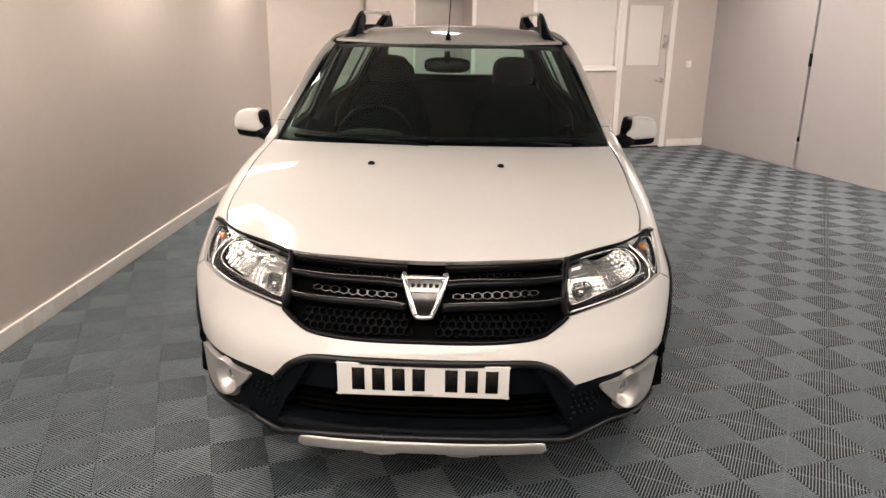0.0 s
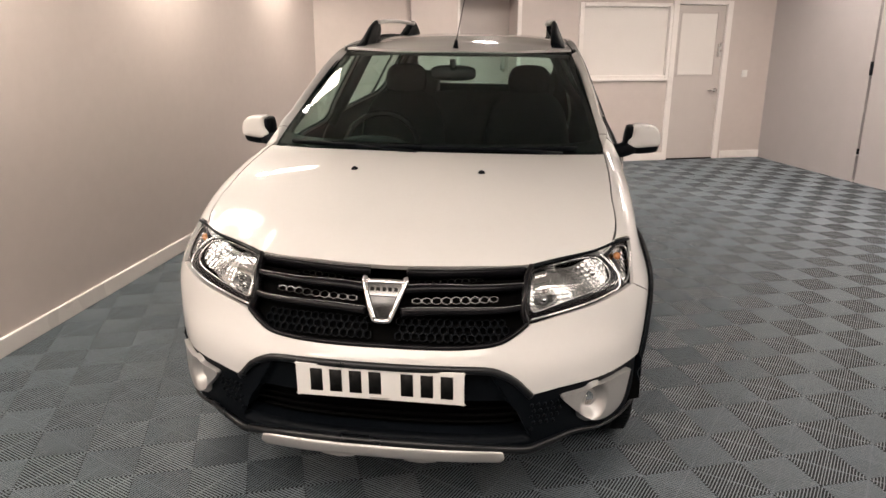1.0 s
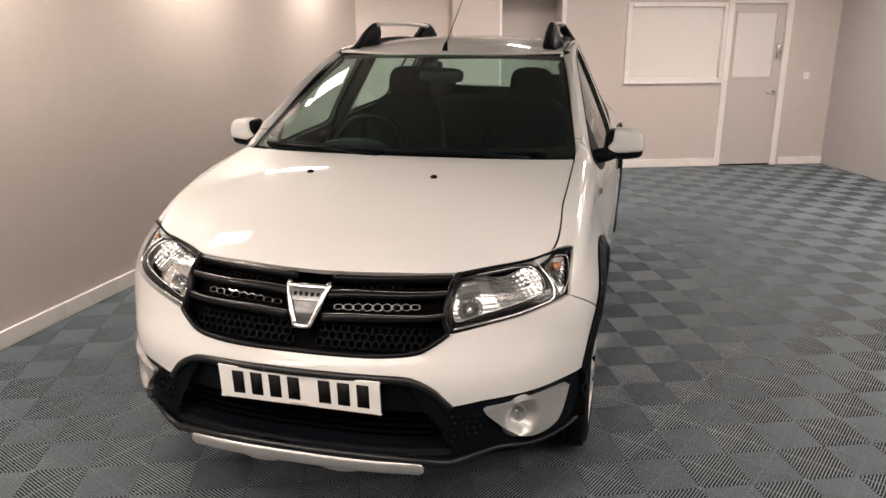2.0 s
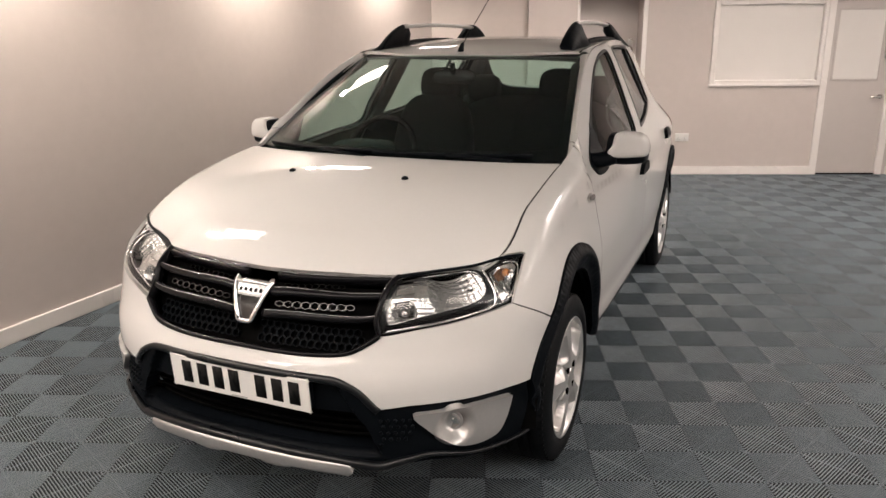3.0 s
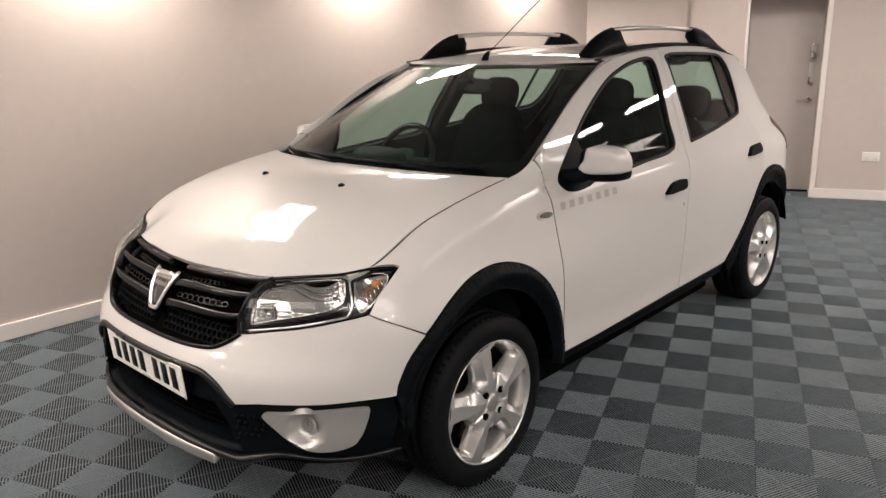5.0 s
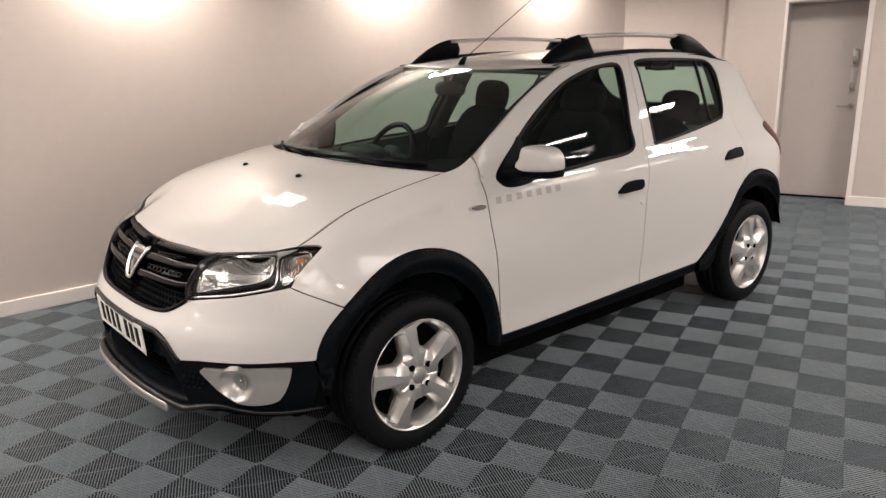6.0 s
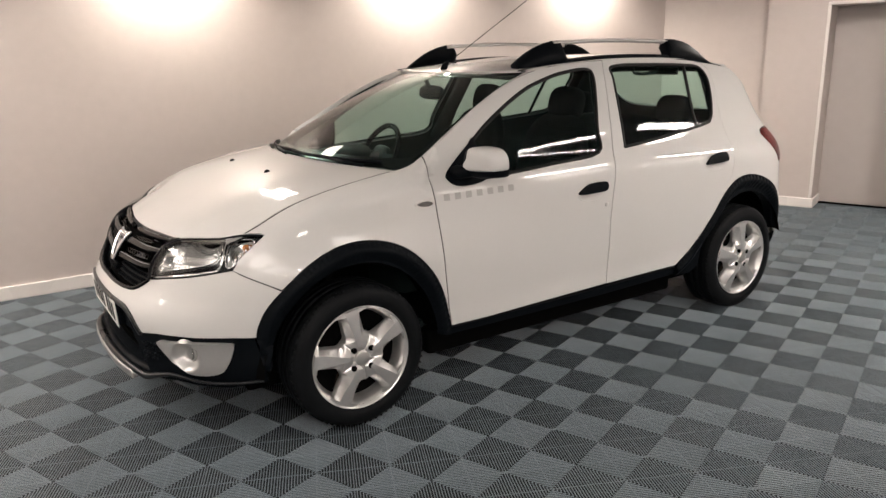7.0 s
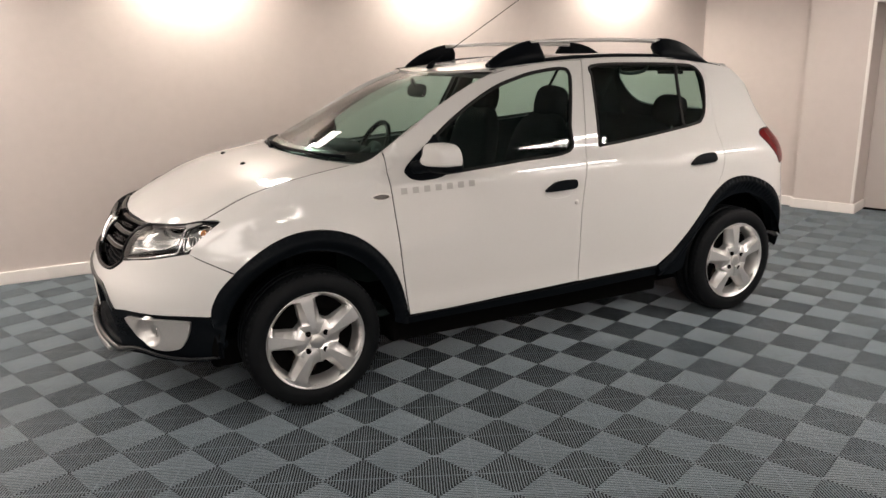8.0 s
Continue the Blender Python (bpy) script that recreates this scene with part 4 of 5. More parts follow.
lb = patch("lower_bumper", lowfull, low_skin, BLACK, car, holes=[mouth, *eyes], step=0.012, thick=0.05, off=-0.006, label="black textured lower bumper")
patch("intake", inset(mouth, -0.02), low_skin, DARK, lb, off=-0.075, thick=0, step=0.06, label="dark sheet standing in for shade deep in the intake")
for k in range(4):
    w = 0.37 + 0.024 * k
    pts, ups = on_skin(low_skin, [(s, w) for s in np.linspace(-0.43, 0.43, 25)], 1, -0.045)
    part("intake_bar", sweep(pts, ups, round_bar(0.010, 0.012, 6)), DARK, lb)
ridge = [(0.47, 0.488), (0.445, 0.514), (0.418, 0.542), (0.378, 0.565), (0.325, 0.578), (0.18, 0.580), (0, 0.580)]
ridge = smoothline(ridge + [(-s, w) for s, w in ridge[-2::-1]], 3)
pts, ups = on_skin(hull2, ridge, 1, 0.0)
part("bumper_ridge", sweep(pts, ups, round_bar(0.024, 0.016, 8)), SATINBLACK, lb, "satin black ridge")
lip = [(1.0, 0.315), (0.86, 0.312), (0.75, 0.322), (0.628, 0.342), (0.54, 0.325), (0.47, 0.306), (0.40, 0.314), (0.30, 0.325), (0.15, 0.331), (0, 0.332)]
lip = smoothline(lip + [(-s, w) for s, w in lip[-2::-1]], 4)
pts, ups = on_skin(hull2, lip, 1, 0.004)
part("bumper_lip", sweep(pts, ups, lambda t: [(a * (1 - 0.6 * smooth(abs(2 * t - 1), 0.4, 0.8)), b * (1 - 0.6 * smooth(abs(2 * t - 1), 0.4, 0.8))) for a, b in round_bar(0.028, 0.030, 12, 2.2)]), SATINBLACK, lb, "satin black lower lip")
skid = smoothline([(0.388, 0.294), (0.364, 0.298), (0.33, 0.301), (0.2, 0.304), (0, 0.306)], 4)
skid = skid + [(-s, w) for s, w in skid[-2::-1]]
pts, ups = on_skin(hull2, skid, 1, 0.012)
sk = part("skid_plate", sweep(pts, ups, lambda t: [(a * (1 - 0.72 * smooth(abs(2 * t - 1), 0.86, 1.0)), b) for a, b in round_bar(0.046, 0.026, 14, 3.4)]), SILVER, car, "satin silver skid plate")
for s0 in (-0.13, 0.13):
    pts, ups = on_skin(hull2, [(s0 + d, 0.282 - 0.006 * (1 - abs(d) / 0.05)) for d in (-0.05, -0.035, 0, 0.035, 0.05)], 1, 0.010)
    part("tab", sweep(pts, ups, round_bar(0.014, 0.020, 8, 3.0)), SILVER, sk)
# dimpled side intakes
for side in (1, -1):
    bm = bmesh.new()
    for i in range(5):
        for j in range(5):
            s, w = 0.475 + 0.022 * i + 0.008 * (j % 2), 0.375 + 0.02 * j
            if w > 0.37 + 0.27 * (s - 0.46):
                p, n = on_skin(hull2, [(s, w)], side, -0.004)
                q = Vector(n[0]).to_track_quat("Z", "Y").to_matrix().to_4x4()
                bmesh.ops.create_cone(bm, segments=6, radius1=0.0065, radius2=0.005, depth=0.010, cap_ends=True, matrix=Matrix.Translation(p[0]) @ q)
    part("intake_texture", bm, BLACK, lb, "small hexagonal studs")["kind"] = "stuff"

grille_half = smoothline(GRILLE_TOP, 4)[:-1] + smoothline(LAMP_IN[::-1], 4)[:-1] + smoothline(GRILLE_FOOT, 4)[::-1]
grille_half = [(s, w - 0.004) if w > 0.84 else (s, w) for s, w in grille_half]
gfull = grille_half[::-1] + [(-s, w) for s, w in grille_half[1:-1]]
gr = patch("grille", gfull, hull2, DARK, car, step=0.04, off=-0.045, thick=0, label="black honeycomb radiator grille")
pts, ups = on_skin(hull2, [p for p in smoothline(GRILLE_FOOT, 5)[::-1]] + [(-s, w) for s, w in smoothline(GRILLE_FOOT, 5)[1:]], 1, -0.006)
part("grille_surround", sweep(pts, ups, round_bar(0.018, 0.030, 8)), PIANO, gr, "satin black surround")
for side in (1, -1):
    pts, ups = on_skin(hull2, smoothline(LAMP_IN, 4), side, -0.012)
    part("grille_surround", sweep(pts, ups, round_bar(0.022, 0.040, 8)), PIANO, gr, "satin black surround")
    for line, wide in (([(0.062, 0.834), (0.2, 0.836), (0.36, 0.841), (0.51, 0.846)], 0.022), ([(0.060, 0.790), (0.15, 0.796), (0.315, 0.798), (0.40, 0.801), (0.482, 0.805)], 0.030), ([(0.055, 0.728), (0.15, 0.735), (0.30, 0.738), (0.40, 0.741), (0.462, 0.748)], 0.034)):
        pts, ups = on_skin(hull2, smoothline(line, 5), side, -0.012)
        part("slat", sweep(pts, ups, lambda t, wide=wide: [(a * (1 - 0.35 * t), b) for a, b in round_bar(wide, 0.030, 10, 3.0)]), PIANO, gr, "satin black slat")
        # the slat's top highlight, built as a thin brighter strip
        pts, ups = on_skin(hull2, [(s, w + wide * 0.30 * (1 - 0.35 * i / 15)) for i, (s, w) in enumerate(smoothline(line, 5))], side, 0.0005)
        part("slat_glint", sweep(pts, ups, round_bar(0.0030, 0.003, 6)), CELL, gr, "thin bright strip standing in for the slat's highlight")


def honeycomb(rows, s0, s1, w0, size, side, off, mat, label, squash=1.0, wall=0.72):
    """A strip of open hexagonal cells on the skin, flattened by squash."""
    bm = bmesh.new()
    step = size * 1.75
    for r in range(rows):
        for k in range(int((s1 - s0) / step)):
            cs, cw = s0 + (k + 0.5 * (r % 2)) * step, w0 + (0.012 * (k * step / (s1 - s0)) if rows == 1 else 0) + r * size * 1.5 * squash
            small = 1.0 if rows > 1 else 0.62 + 0.38 * math.sin(math.pi * min(max((k + 0.8) * step / (s1 - s0), 0.0), 1.0))
            rings = []
            for rad, deep in ((0.98, 0.0), (wall, 0.0), (wall, 0.016)):
                pts, ups = on_skin(hull2, [(cs + size * rad * math.sin(a), cw + size * squash * small * rad * math.cos(a)) for a in (math.pi / 3 * i for i in range(6))], side, off - deep)
                rings.append([bm.verts.new(p) for p in pts])
            for a, b in zip(rings, rings[1:]):
                for i in range(6):
                    bm.faces.new((a[i], a[(i + 1) % 6], b[(i + 1) % 6], b[i]))
    part("honeycomb", bm, mat, gr, label, flat=True)


for side in (1, -1):
    honeycomb(1, 0.115, 0.36, 0.813, 0.0145, side, -0.012, COMB, "silver-edged hexagonal cells", 0.50, 0.80)
    honeycomb(1, 0.105, 0.42, 0.762, 0.0185, side, -0.012, COMB, "silver-edged hexagonal cells", 0.66, 0.82)
    honeycomb(3, 0.05, 0.43, 0.664, 0.0150, side, -0.026, BLACK, "black hexagonal cells", 0.85, 0.80)

shield = [(-0.076, 0.808), (-0.064, 0.813), (0.064, 0.813), (0.076, 0.808), (0.072, 0.788), (0.038, 0.706), (0.024, 0.690), (-0.024, 0.690), (-0.038, 0.706), (-0.072, 0.788)]
shield = smoothline(shield, 3, closed=True)
em = patch("badge", inset(shield, 0.004), hull2, COMB, car, off=0.004, thick=0.03, step=0.03, label="chrome-edged shield badge")
pts, ups = on_skin(hull2, inset(shield, 0.011), 1, 0.008)
part("badge_rim", sweep(pts, ups, round_bar(0.017, 0.014, 12, 2.2), closed=True), CHROME, em, "chrome rim")
patch("badge_band", [(-0.046, 0.768), (0.046, 0.768), (0.056, 0.798), (-0.056, 0.798)], hull2, CELL, em, off=0.010, thick=0.006, step=0.03, label="chrome band")
for k in range(5):
    x = -0.043 + 0.019 * k
    patch("badge_mark", [(x, 0.779), (x + 0.011, 0.779), (x + 0.011, 0.788), (x, 0.788)], hull2, INK, em, off=0.0108, thick=0, step=0.03)

# number plate, its characters as plain bars
tilt = pose(0.003, -0.822, 0.522, 4, 0, 0)
bm = box((-0.26, -0.003, -0.0555), (0.26, 0.003, 0.0555), 0.002)
bmesh.ops.bevel(bm, geom=[e for e in bm.edges if abs(e.verts[0].co.y - e.verts[1].co.y) > 0.001 and abs(e.verts[0].co.x) > 0.25], offset=0.008, segments=3, affect="EDGES")
bmesh.ops.transform(bm, matrix=tilt, verts=bm.verts)
npl = part("number_plate", bm, PLATE, car, "white number plate with black characters", flat=True)
part("plate_holder", box((-0.255, 0.004, -0.05), (0.255, 0.03, 0.05), 0.004, m=tilt), BLACK, npl, "black plate holder")
for i, x in enumerate((-0.196, -0.135, -0.074, -0.013, 0.086, 0.147, 0.208)):
    part("plate_mark", box((x - 0.019, -0.0042, -0.036), (x + 0.019, -0.0031, 0.040), m=tilt), INK, npl, "black bar")
part("plate_mark", box((-0.03, -0.0042, -0.051), (0.03, -0.0031, -0.048), m=tilt), DECAL, npl, "small grey bar")

# headlamps: bright housing, two bowls, dark inner trim, corner indicator, clear lens
HEAD = smoothline(LAMP_TOP, 4)[:-1] + smoothline(LAMP_BACK, 4)[:-1] + smoothline(LAMP_FOOT, 4)[:-1] + smoothline(LAMP_IN, 4)[:-1]
HEAD = HEAD[::-1]
for side in (1, -1):
    lens = patch("headlamp", inset(HEAD, 0.003), hull, CLEAR, car, side=side, thick=0, step=0.03, off=0.002, label="clear headlamp with bright reflectors")
    main = smoothline([(0.498, 0.732), (0.54, 0.737), (0.60, 0.751), (0.70, 0.769), (0.79, 0.787), (0.840, 0.808), (0.858, 0.840), (0.858, 0.880), (0.80, 0.887), (0.70, 0.877), (0.60, 0.863), (0.556, 0.853), (0.518, 0.824), (0.494, 0.770)], 4, closed=True)
    turn = smoothline([(0.896, 0.777), (0.945, 0.806), (0.990, 0.843), (1.014, 0.872), (0.99, 0.888), (0.940, 0.890), (0.905, 0.876), (0.886, 0.820)], 4, closed=True)
    patch("housing", inset(HEAD, 0.004), hull, SMOKE, lens, holes=[main, turn], side=side, thick=0.004, step=0.03, off=-0.016, label="dark lamp housing")

    def chamber(bowls, rim):
        def f(s, w):
            p, n = hull(s, w), (hull(s + 1e-3, w) - hull(s - 1e-3, w)).cross(hull(s, w + 1e-3) - hull(s, w - 1e-3)).normalized()
            d = rim
            for cs, cw, r, deep in bowls:
                k = math.hypot(s - cs, (w - cw) * 1.15) / r
                if k < 1:
                    d = max(d, rim + deep * (1 - k * k))
            return p - n * d
        return f
    def bowls(s, w):
        base = chamber([(0.760, 0.818, 0.118, 0.042), (0.552, 0.764, 0.044, 0.040)], 0.020)(s, w)
        return base + Vector((0, 0.0011 * math.sin(s * 330), 0.0009 * math.sin(w * 420)))
    patch("reflector", inset(main, -0.004), bowls, BRIGHT, lens, side=side, thick=0, step=0.007, label="bright fluted reflector with two bowls")
    for k in range(3):
        w0 = 0.792 + 0.020 * k
        bar = [(0.512 + 0.012 * k, w0), (0.592, w0 + 0.010), (0.596, w0 + 0.024), (0.520 + 0.012 * k, w0 + 0.015)]
        patch("reflector_step", bar, hull, CHROME, lens, side=side, thick=0.012, step=0.03, off=-0.013 - 0.004 * (k % 2), label="bright reflector step")
    patch("indicator", inset(turn, -0.004), chamber([(0.965, 0.850, 0.07, 0.035)], 0.020), BRIGHT, lens, side=side, thick=0, step=0.010, label="bright corner indicator")
    line = smoothline([(0.484, 0.709), (0.594, 0.725), (0.70, 0.740), (0.80, 0.757), (0.852, 0.768), (0.872, 0.80), (0.878, 0.845), (0.886, 0.890)], 4)
    pts, ups = on_skin(hull, line, side, -0.010)
    part("chrome_line", sweep(pts, ups, round_bar(0.007, 0.008, 8)), CHROME, lens, "chrome outline")
    pts, ups = on_skin(hull, turn, side, -0.014)
    part("chrome_line", sweep(pts, ups, round_bar(0.004, 0.006, 6), closed=True), CHROME, lens, "chrome outline")
    pts, ups = on_skin(hull, main[:40], side, -0.015)
    part("chrome_line", sweep(pts, ups, round_bar(0.003, 0.005, 6)), CHROME, lens, "chrome outline")
    brow = smoothline(LAMP_TOP[:-1] + [(1.046, 0.890)], 4)
    brow = brow + [(s - 0.003, w - 0.008) for s, w in brow[::-1]]
    patch("brow", brow[::-1], hull, BLACK, lens, side=side, thick=0.004, step=0.03, off=0.0045, label="black upper lamp edge")
    tray = [(0.486, 0.712), (0.56, 0.722), (0.66, 0.738), (0.78, 0.757), (0.835, 0.772), (0.842, 0.792), (0.78, 0.772), (0.70, 0.757), (0.62, 0.745), (0.545, 0.731), (0.500, 0.728), (0.486, 0.735)]
    patch("inner_box", tray, hull, PIANO, lens, side=side, thick=0.02, step=0.02, off=-0.012, label="dark inner tray")
    for s0, w0, deep, size in ((0.815, 0.852, -0.048, 1.0), (0.552, 0.768, -0.040, 0.7)):
        p, n = on_skin(hull, [(s0, w0)], side, deep)
        q = (Vector(n[0]).normalized() + Vector((0, -1.2, 0))).normalized().to_track_quat("Z", "Y").to_matrix().to_4x4() @ Matrix.Scale(size, 4)
        bm = lathe([(-0.02, 0.012), (0.008, 0.012), (0.014, 0.009), (0.016, 0.0005)], 18, "z")
        bmesh.ops.transform(bm, matrix=Matrix.Translation(p[0]) @ q, verts=bm.verts)
        part("bulb", bm, CHROME, lens, "capped bulb")
        bm = lathe([(-0.016, 0.018), (-0.006, 0.023), (-0.002, 0.022), (-0.010, 0.014)], 20, "z")
        bmesh.ops.transform(bm, matrix=Matrix.Translation(p[0]) @ q, verts=bm.verts)
        part("bulb_collar", bm, CELL, lens, "grey bulb collar")
    p, n = on_skin(hull, [(0.970, 0.866)], side, -0.034)
    part("indicator_bulb", blob(p[0], (0.013, 0.016, 0.013), 2), AMBER, lens, "amber bulb")
    for k in range(5):
        pts, ups = on_skin(hull, [(0.922 + 0.017 * k, 0.795 + 0.014 * k), (0.926 + 0.015 * k, 0.835 + 0.009 * k)], side, -0.024)
        part("indicator_flute", sweep(pts, ups, round_bar(0.004, 0.006, 6)), CHROME, lens)
    # fog lamp in its silver surround
    FOG = smoothline([(0.572, 0.474), (0.632, 0.481), (0.76, 0.485), (0.885, 0.480), (0.898, 0.466), (0.884, 0.42), (0.860, 0.378), (0.835, 0.360), (0.78, 0.351), (0.715, 0.357), (0.665, 0.382), (0.61, 0.43)], 4, closed=True)
    def fog_skin(s, w):
        d = math.hypot(s - 0.700, w - 0.425)
        p = hull(s, w)
        push = 0.012 - 0.046 * (1 - smooth(d, 0.020, 0.066))
        q = hull(s + 1e-3, w) - hull(s - 1e-3, w)
        n = q.cross(Vector((0, 0, 1))).normalized()
        return p + n * push
    fb = patch("fog_lamp_surround", FOG[::-1], fog_skin, SILVER, car, side=side, step=0.010, thick=0.02, label="satin silver fog lamp surround")
    p, n = on_skin(hull, [(0.702, 0.425)], side, -0.030)
    q = (Vector(n[0]).normalized() + Vector((0, -1.4, 0))).normalized().to_track_quat("Z", "Y").to_matrix().to_4x4()
    for nm, prof, mt, lab in (("fog_ring", [(0.001, 0.0255), (0.004, 0.029), (0.003, 0.032), (-0.006, 0.033)], SILVER, "silver fog lamp ring"), ("fog_bulb", [(-0.010, 0.006), (-0.004, 0.005), (-0.003, 0.0005)], CHROME, "capped bulb"), ("fog_bowl", [(0.000, 0.0255), (-0.006, 0.021), (-0.012, 0.012), (-0.014, 0.0005)], BRIGHT, "bright fog lamp bowl"), ("fog_lens", [(0.001, 0.0258), (0.004, 0.021), (0.006, 0.011), (0.0065, 0.0005)], CLEAR, "clear fog lens"), ("fog_rim", [(0.003, 0.0238), (0.004, 0.025), (0.001, 0.027), (-0.008, 0.030)], SILVER, "silver rim")):
        bm = lathe(prof, 28, "z")
        bmesh.ops.transform(bm, matrix=Matrix.Translation(p[0]) @ q @ Matrix.Diagonal((1.0, 1.0, 0.4, 1)), verts=bm.verts)
        part(nm, bm, mt, fb, lab)

# ---- wheels ----
def spoke(a):
    """A fifth of the wheel's face: an arm whose flat face widens outward between two bevels, with half of the rounded opening on each side."""
    bm = bmesh.new()
    rows = []
    for r in [0.022, 0.035, 0.05, 0.062, 0.074, 0.084, 0.0865, 0.090, 0.095, 0.101, 0.108, 0.12, 0.14, 0.16, 0.176, 0.184, 0.190, 0.195, 0.1985, 0.201, 0.208, 0.217]:
        sector = r * math.tan(math.radians(36))
        half = 0.042
        if r < 0.110:
            half += 0.024 - math.sqrt(max(0.024 ** 2 - (0.110 - r) ** 2, 0.0))
        if r > 0.180:
            half += 0.020 - math.sqrt(max(0.020 ** 2 - (r - 0.180) ** 2, 0.0))
        joined = r < 0.0862 or r > 0.2 or half >= sector
        half = sector if joined else half
        face = min(0.007 + 0.021 * smooth(r, 0.03, 0.215), half * 0.7)
        crest = 0.004 - 0.008 * smooth(r, 0.06, 0.215)
        top = crest + 0.012 * smooth(r, 0.022, 0.060) - 0.003 * smooth(r, 0.19, 0.217)
        foot = crest + 0.004 - 0.006 * smooth(r, 0.03, 0.09) - 0.014 * smooth(r, 0.070, 0.12)
        row = []
        for side in (-1, 1):
            line = [(face, top), (face + 0.82 * (half - face), foot + 0.003), (half, foot - 0.002), (half + (0 if joined else 0.004), foot - 0.014), (half + (0 if joined else 0.005), -0.045)]
            row.append([bm.verts.new((x, r, y * side)) for y, x in line])
        rows.append((row[0][::-1] + row[1], joined))
    for (r0, j0), (r1, j1) in zip(rows, rows[1:]):
        for m in range(len(r0) - 1):
            if j0 and j1 and m in (0, 1, 7, 8):
                continue
            bm.faces.new((r0[m], r1[m], r1[m + 1], r0[m + 1]))
    bmesh.ops.recalc_face_normals(bm, faces=bm.faces[:])
    bmesh.ops.transform(bm, matrix=pose(0, 0, 0, a), verts=bm.verts)
    return bm


def build_wheel():
    w = thing("wheel", "", "")
    prof = [(-0.095, 0.205), (-0.102, 0.23), (-0.104, 0.262), (-0.098, 0.290), (-0.083, 0.308), (-0.06, 0.3145), (-0.055, 0.3145), (-0.055, 0.308), (-0.047, 0.308), (-0.047, 0.3155), (-0.012, 0.316), (-0.012, 0.309), (-0.004, 0.309), (-0.004, 0.316), (0.03, 0.3158), (0.03, 0.309),
            (0.038, 0.309), (0.038, 0.3152), (0.06, 0.3145), (0.083, 0.308), (0.098, 0.290), (0.104, 0.262), (0.1035, 0.245), (0.1020, 0.243), (0.1005, 0.234), (0.096, 0.226), (0.088, 0.214)]
    tyre = part("tyre", lathe(prof, 96), RUBBER, w, "black road tyre")
    bm = bmesh.new()
    for i in range(72):
        for sgn in (-1, 1):
            box((sgn * 0.072 - 0.014, -0.0045, 0.303), (sgn * 0.072 + 0.014, 0.0045, 0.3116), 0.0, m=pose(0, 0, 0, 360 * (i + 0.25 * sgn) / 72), bm=bm)
    part("tread", bm, RUBBER, tyre, "shoulder tread blocks", flat=True)["kind"] = "stuff"
    rim = part("rim", lathe([(0.088, 0.214), (0.097, 0.2265), (0.100, 0.2262), (0.0995, 0.2235), (0.092, 0.218), (0.080, 0.209), (0.070, 0.204), (0.02, 0.194), (-0.02, 0.190)], 72), ALLOY, w, "silver wheel rim")
    # Shade behind the spokes: a near-black disc, and the brake disc coloured to match
    part("brake_shadow", lathe([(0.018, 0.197), (0.018, 0.0005)], 40), DARK, w, "dark disc put in as the shade behind the spokes")
    part("brake_disc", lathe([(0.020, 0.130), (0.026, 0.130), (0.026, 0.06), (0.05, 0.055), (0.05, 0.0005)], 40), DARK, w, "brake disc coloured dark for the shade behind the spokes")
    part("brake_caliper", box((0.022, -0.05, 0.075), (0.06, 0.06, 0.15), 0.012, m=pose(0, 0, 0, 140)), RUST, w, "brake caliper")
    for k in range(5):
        bm = spoke(72 * k + 8)
        bmesh.ops.translate(bm, vec=(0.093, 0, 0), verts=bm.verts)
        part("spoke", bm, ALLOY, rim, "broad silver spoke", flat=True)
    part("hub_cap", lathe([(0.090, 0.034), (0.1035, 0.033), (0.1065, 0.027), (0.108, 0.014), (0.1085, 0.0005)], 32), SATIN, rim, "silver hub cap")
    # Four raised dark caps imitate the shade inside the bolt holes
    for k in range(4):
        bm = lathe([(0.0900, 0.0130), (0.1080, 0.0125), (0.1080, 0.0005)], 18)
        bmesh.ops.transform(bm, matrix=pose(0, 0, 0, 90 * k + 22) @ Matrix.Translation((0, 0, 0.056)), verts=bm.verts)
        part("bolt_hole_shade", bm, DARK, rim, "dark cap standing in for a shaded bolt hole")
    part("valve", lathe([(0.02, 0.004), (0.085, 0.003), (0.085, 0.0005)], 10), BLACK, rim).location = (0, 0.06, -0.175)
    return w


wheel = build_wheel()
places = [(0.738, 0.015, 0), (0.738, 2.600, 0), (-0.738, 0.015, 180), (-0.738, 2.600, 180)]
spin = [20, 12, 40, 60]
wheels = [wheel] + [copy_thing(wheel, Matrix.Identity(4)) for _ in places[1:]]
for w, (x, y, turn), a in zip(wheels, places, spin):
    w.parent = car
    w.matrix_basis = pose(x, y, 0.314, 0, 0, turn) @ pose(0, 0, 0, a)
    for key in ("label", "category", "group", "kind"):
        if key in w:
            del w[key]
    w["label"] = "silver five-spoke wheel with a black tyre"

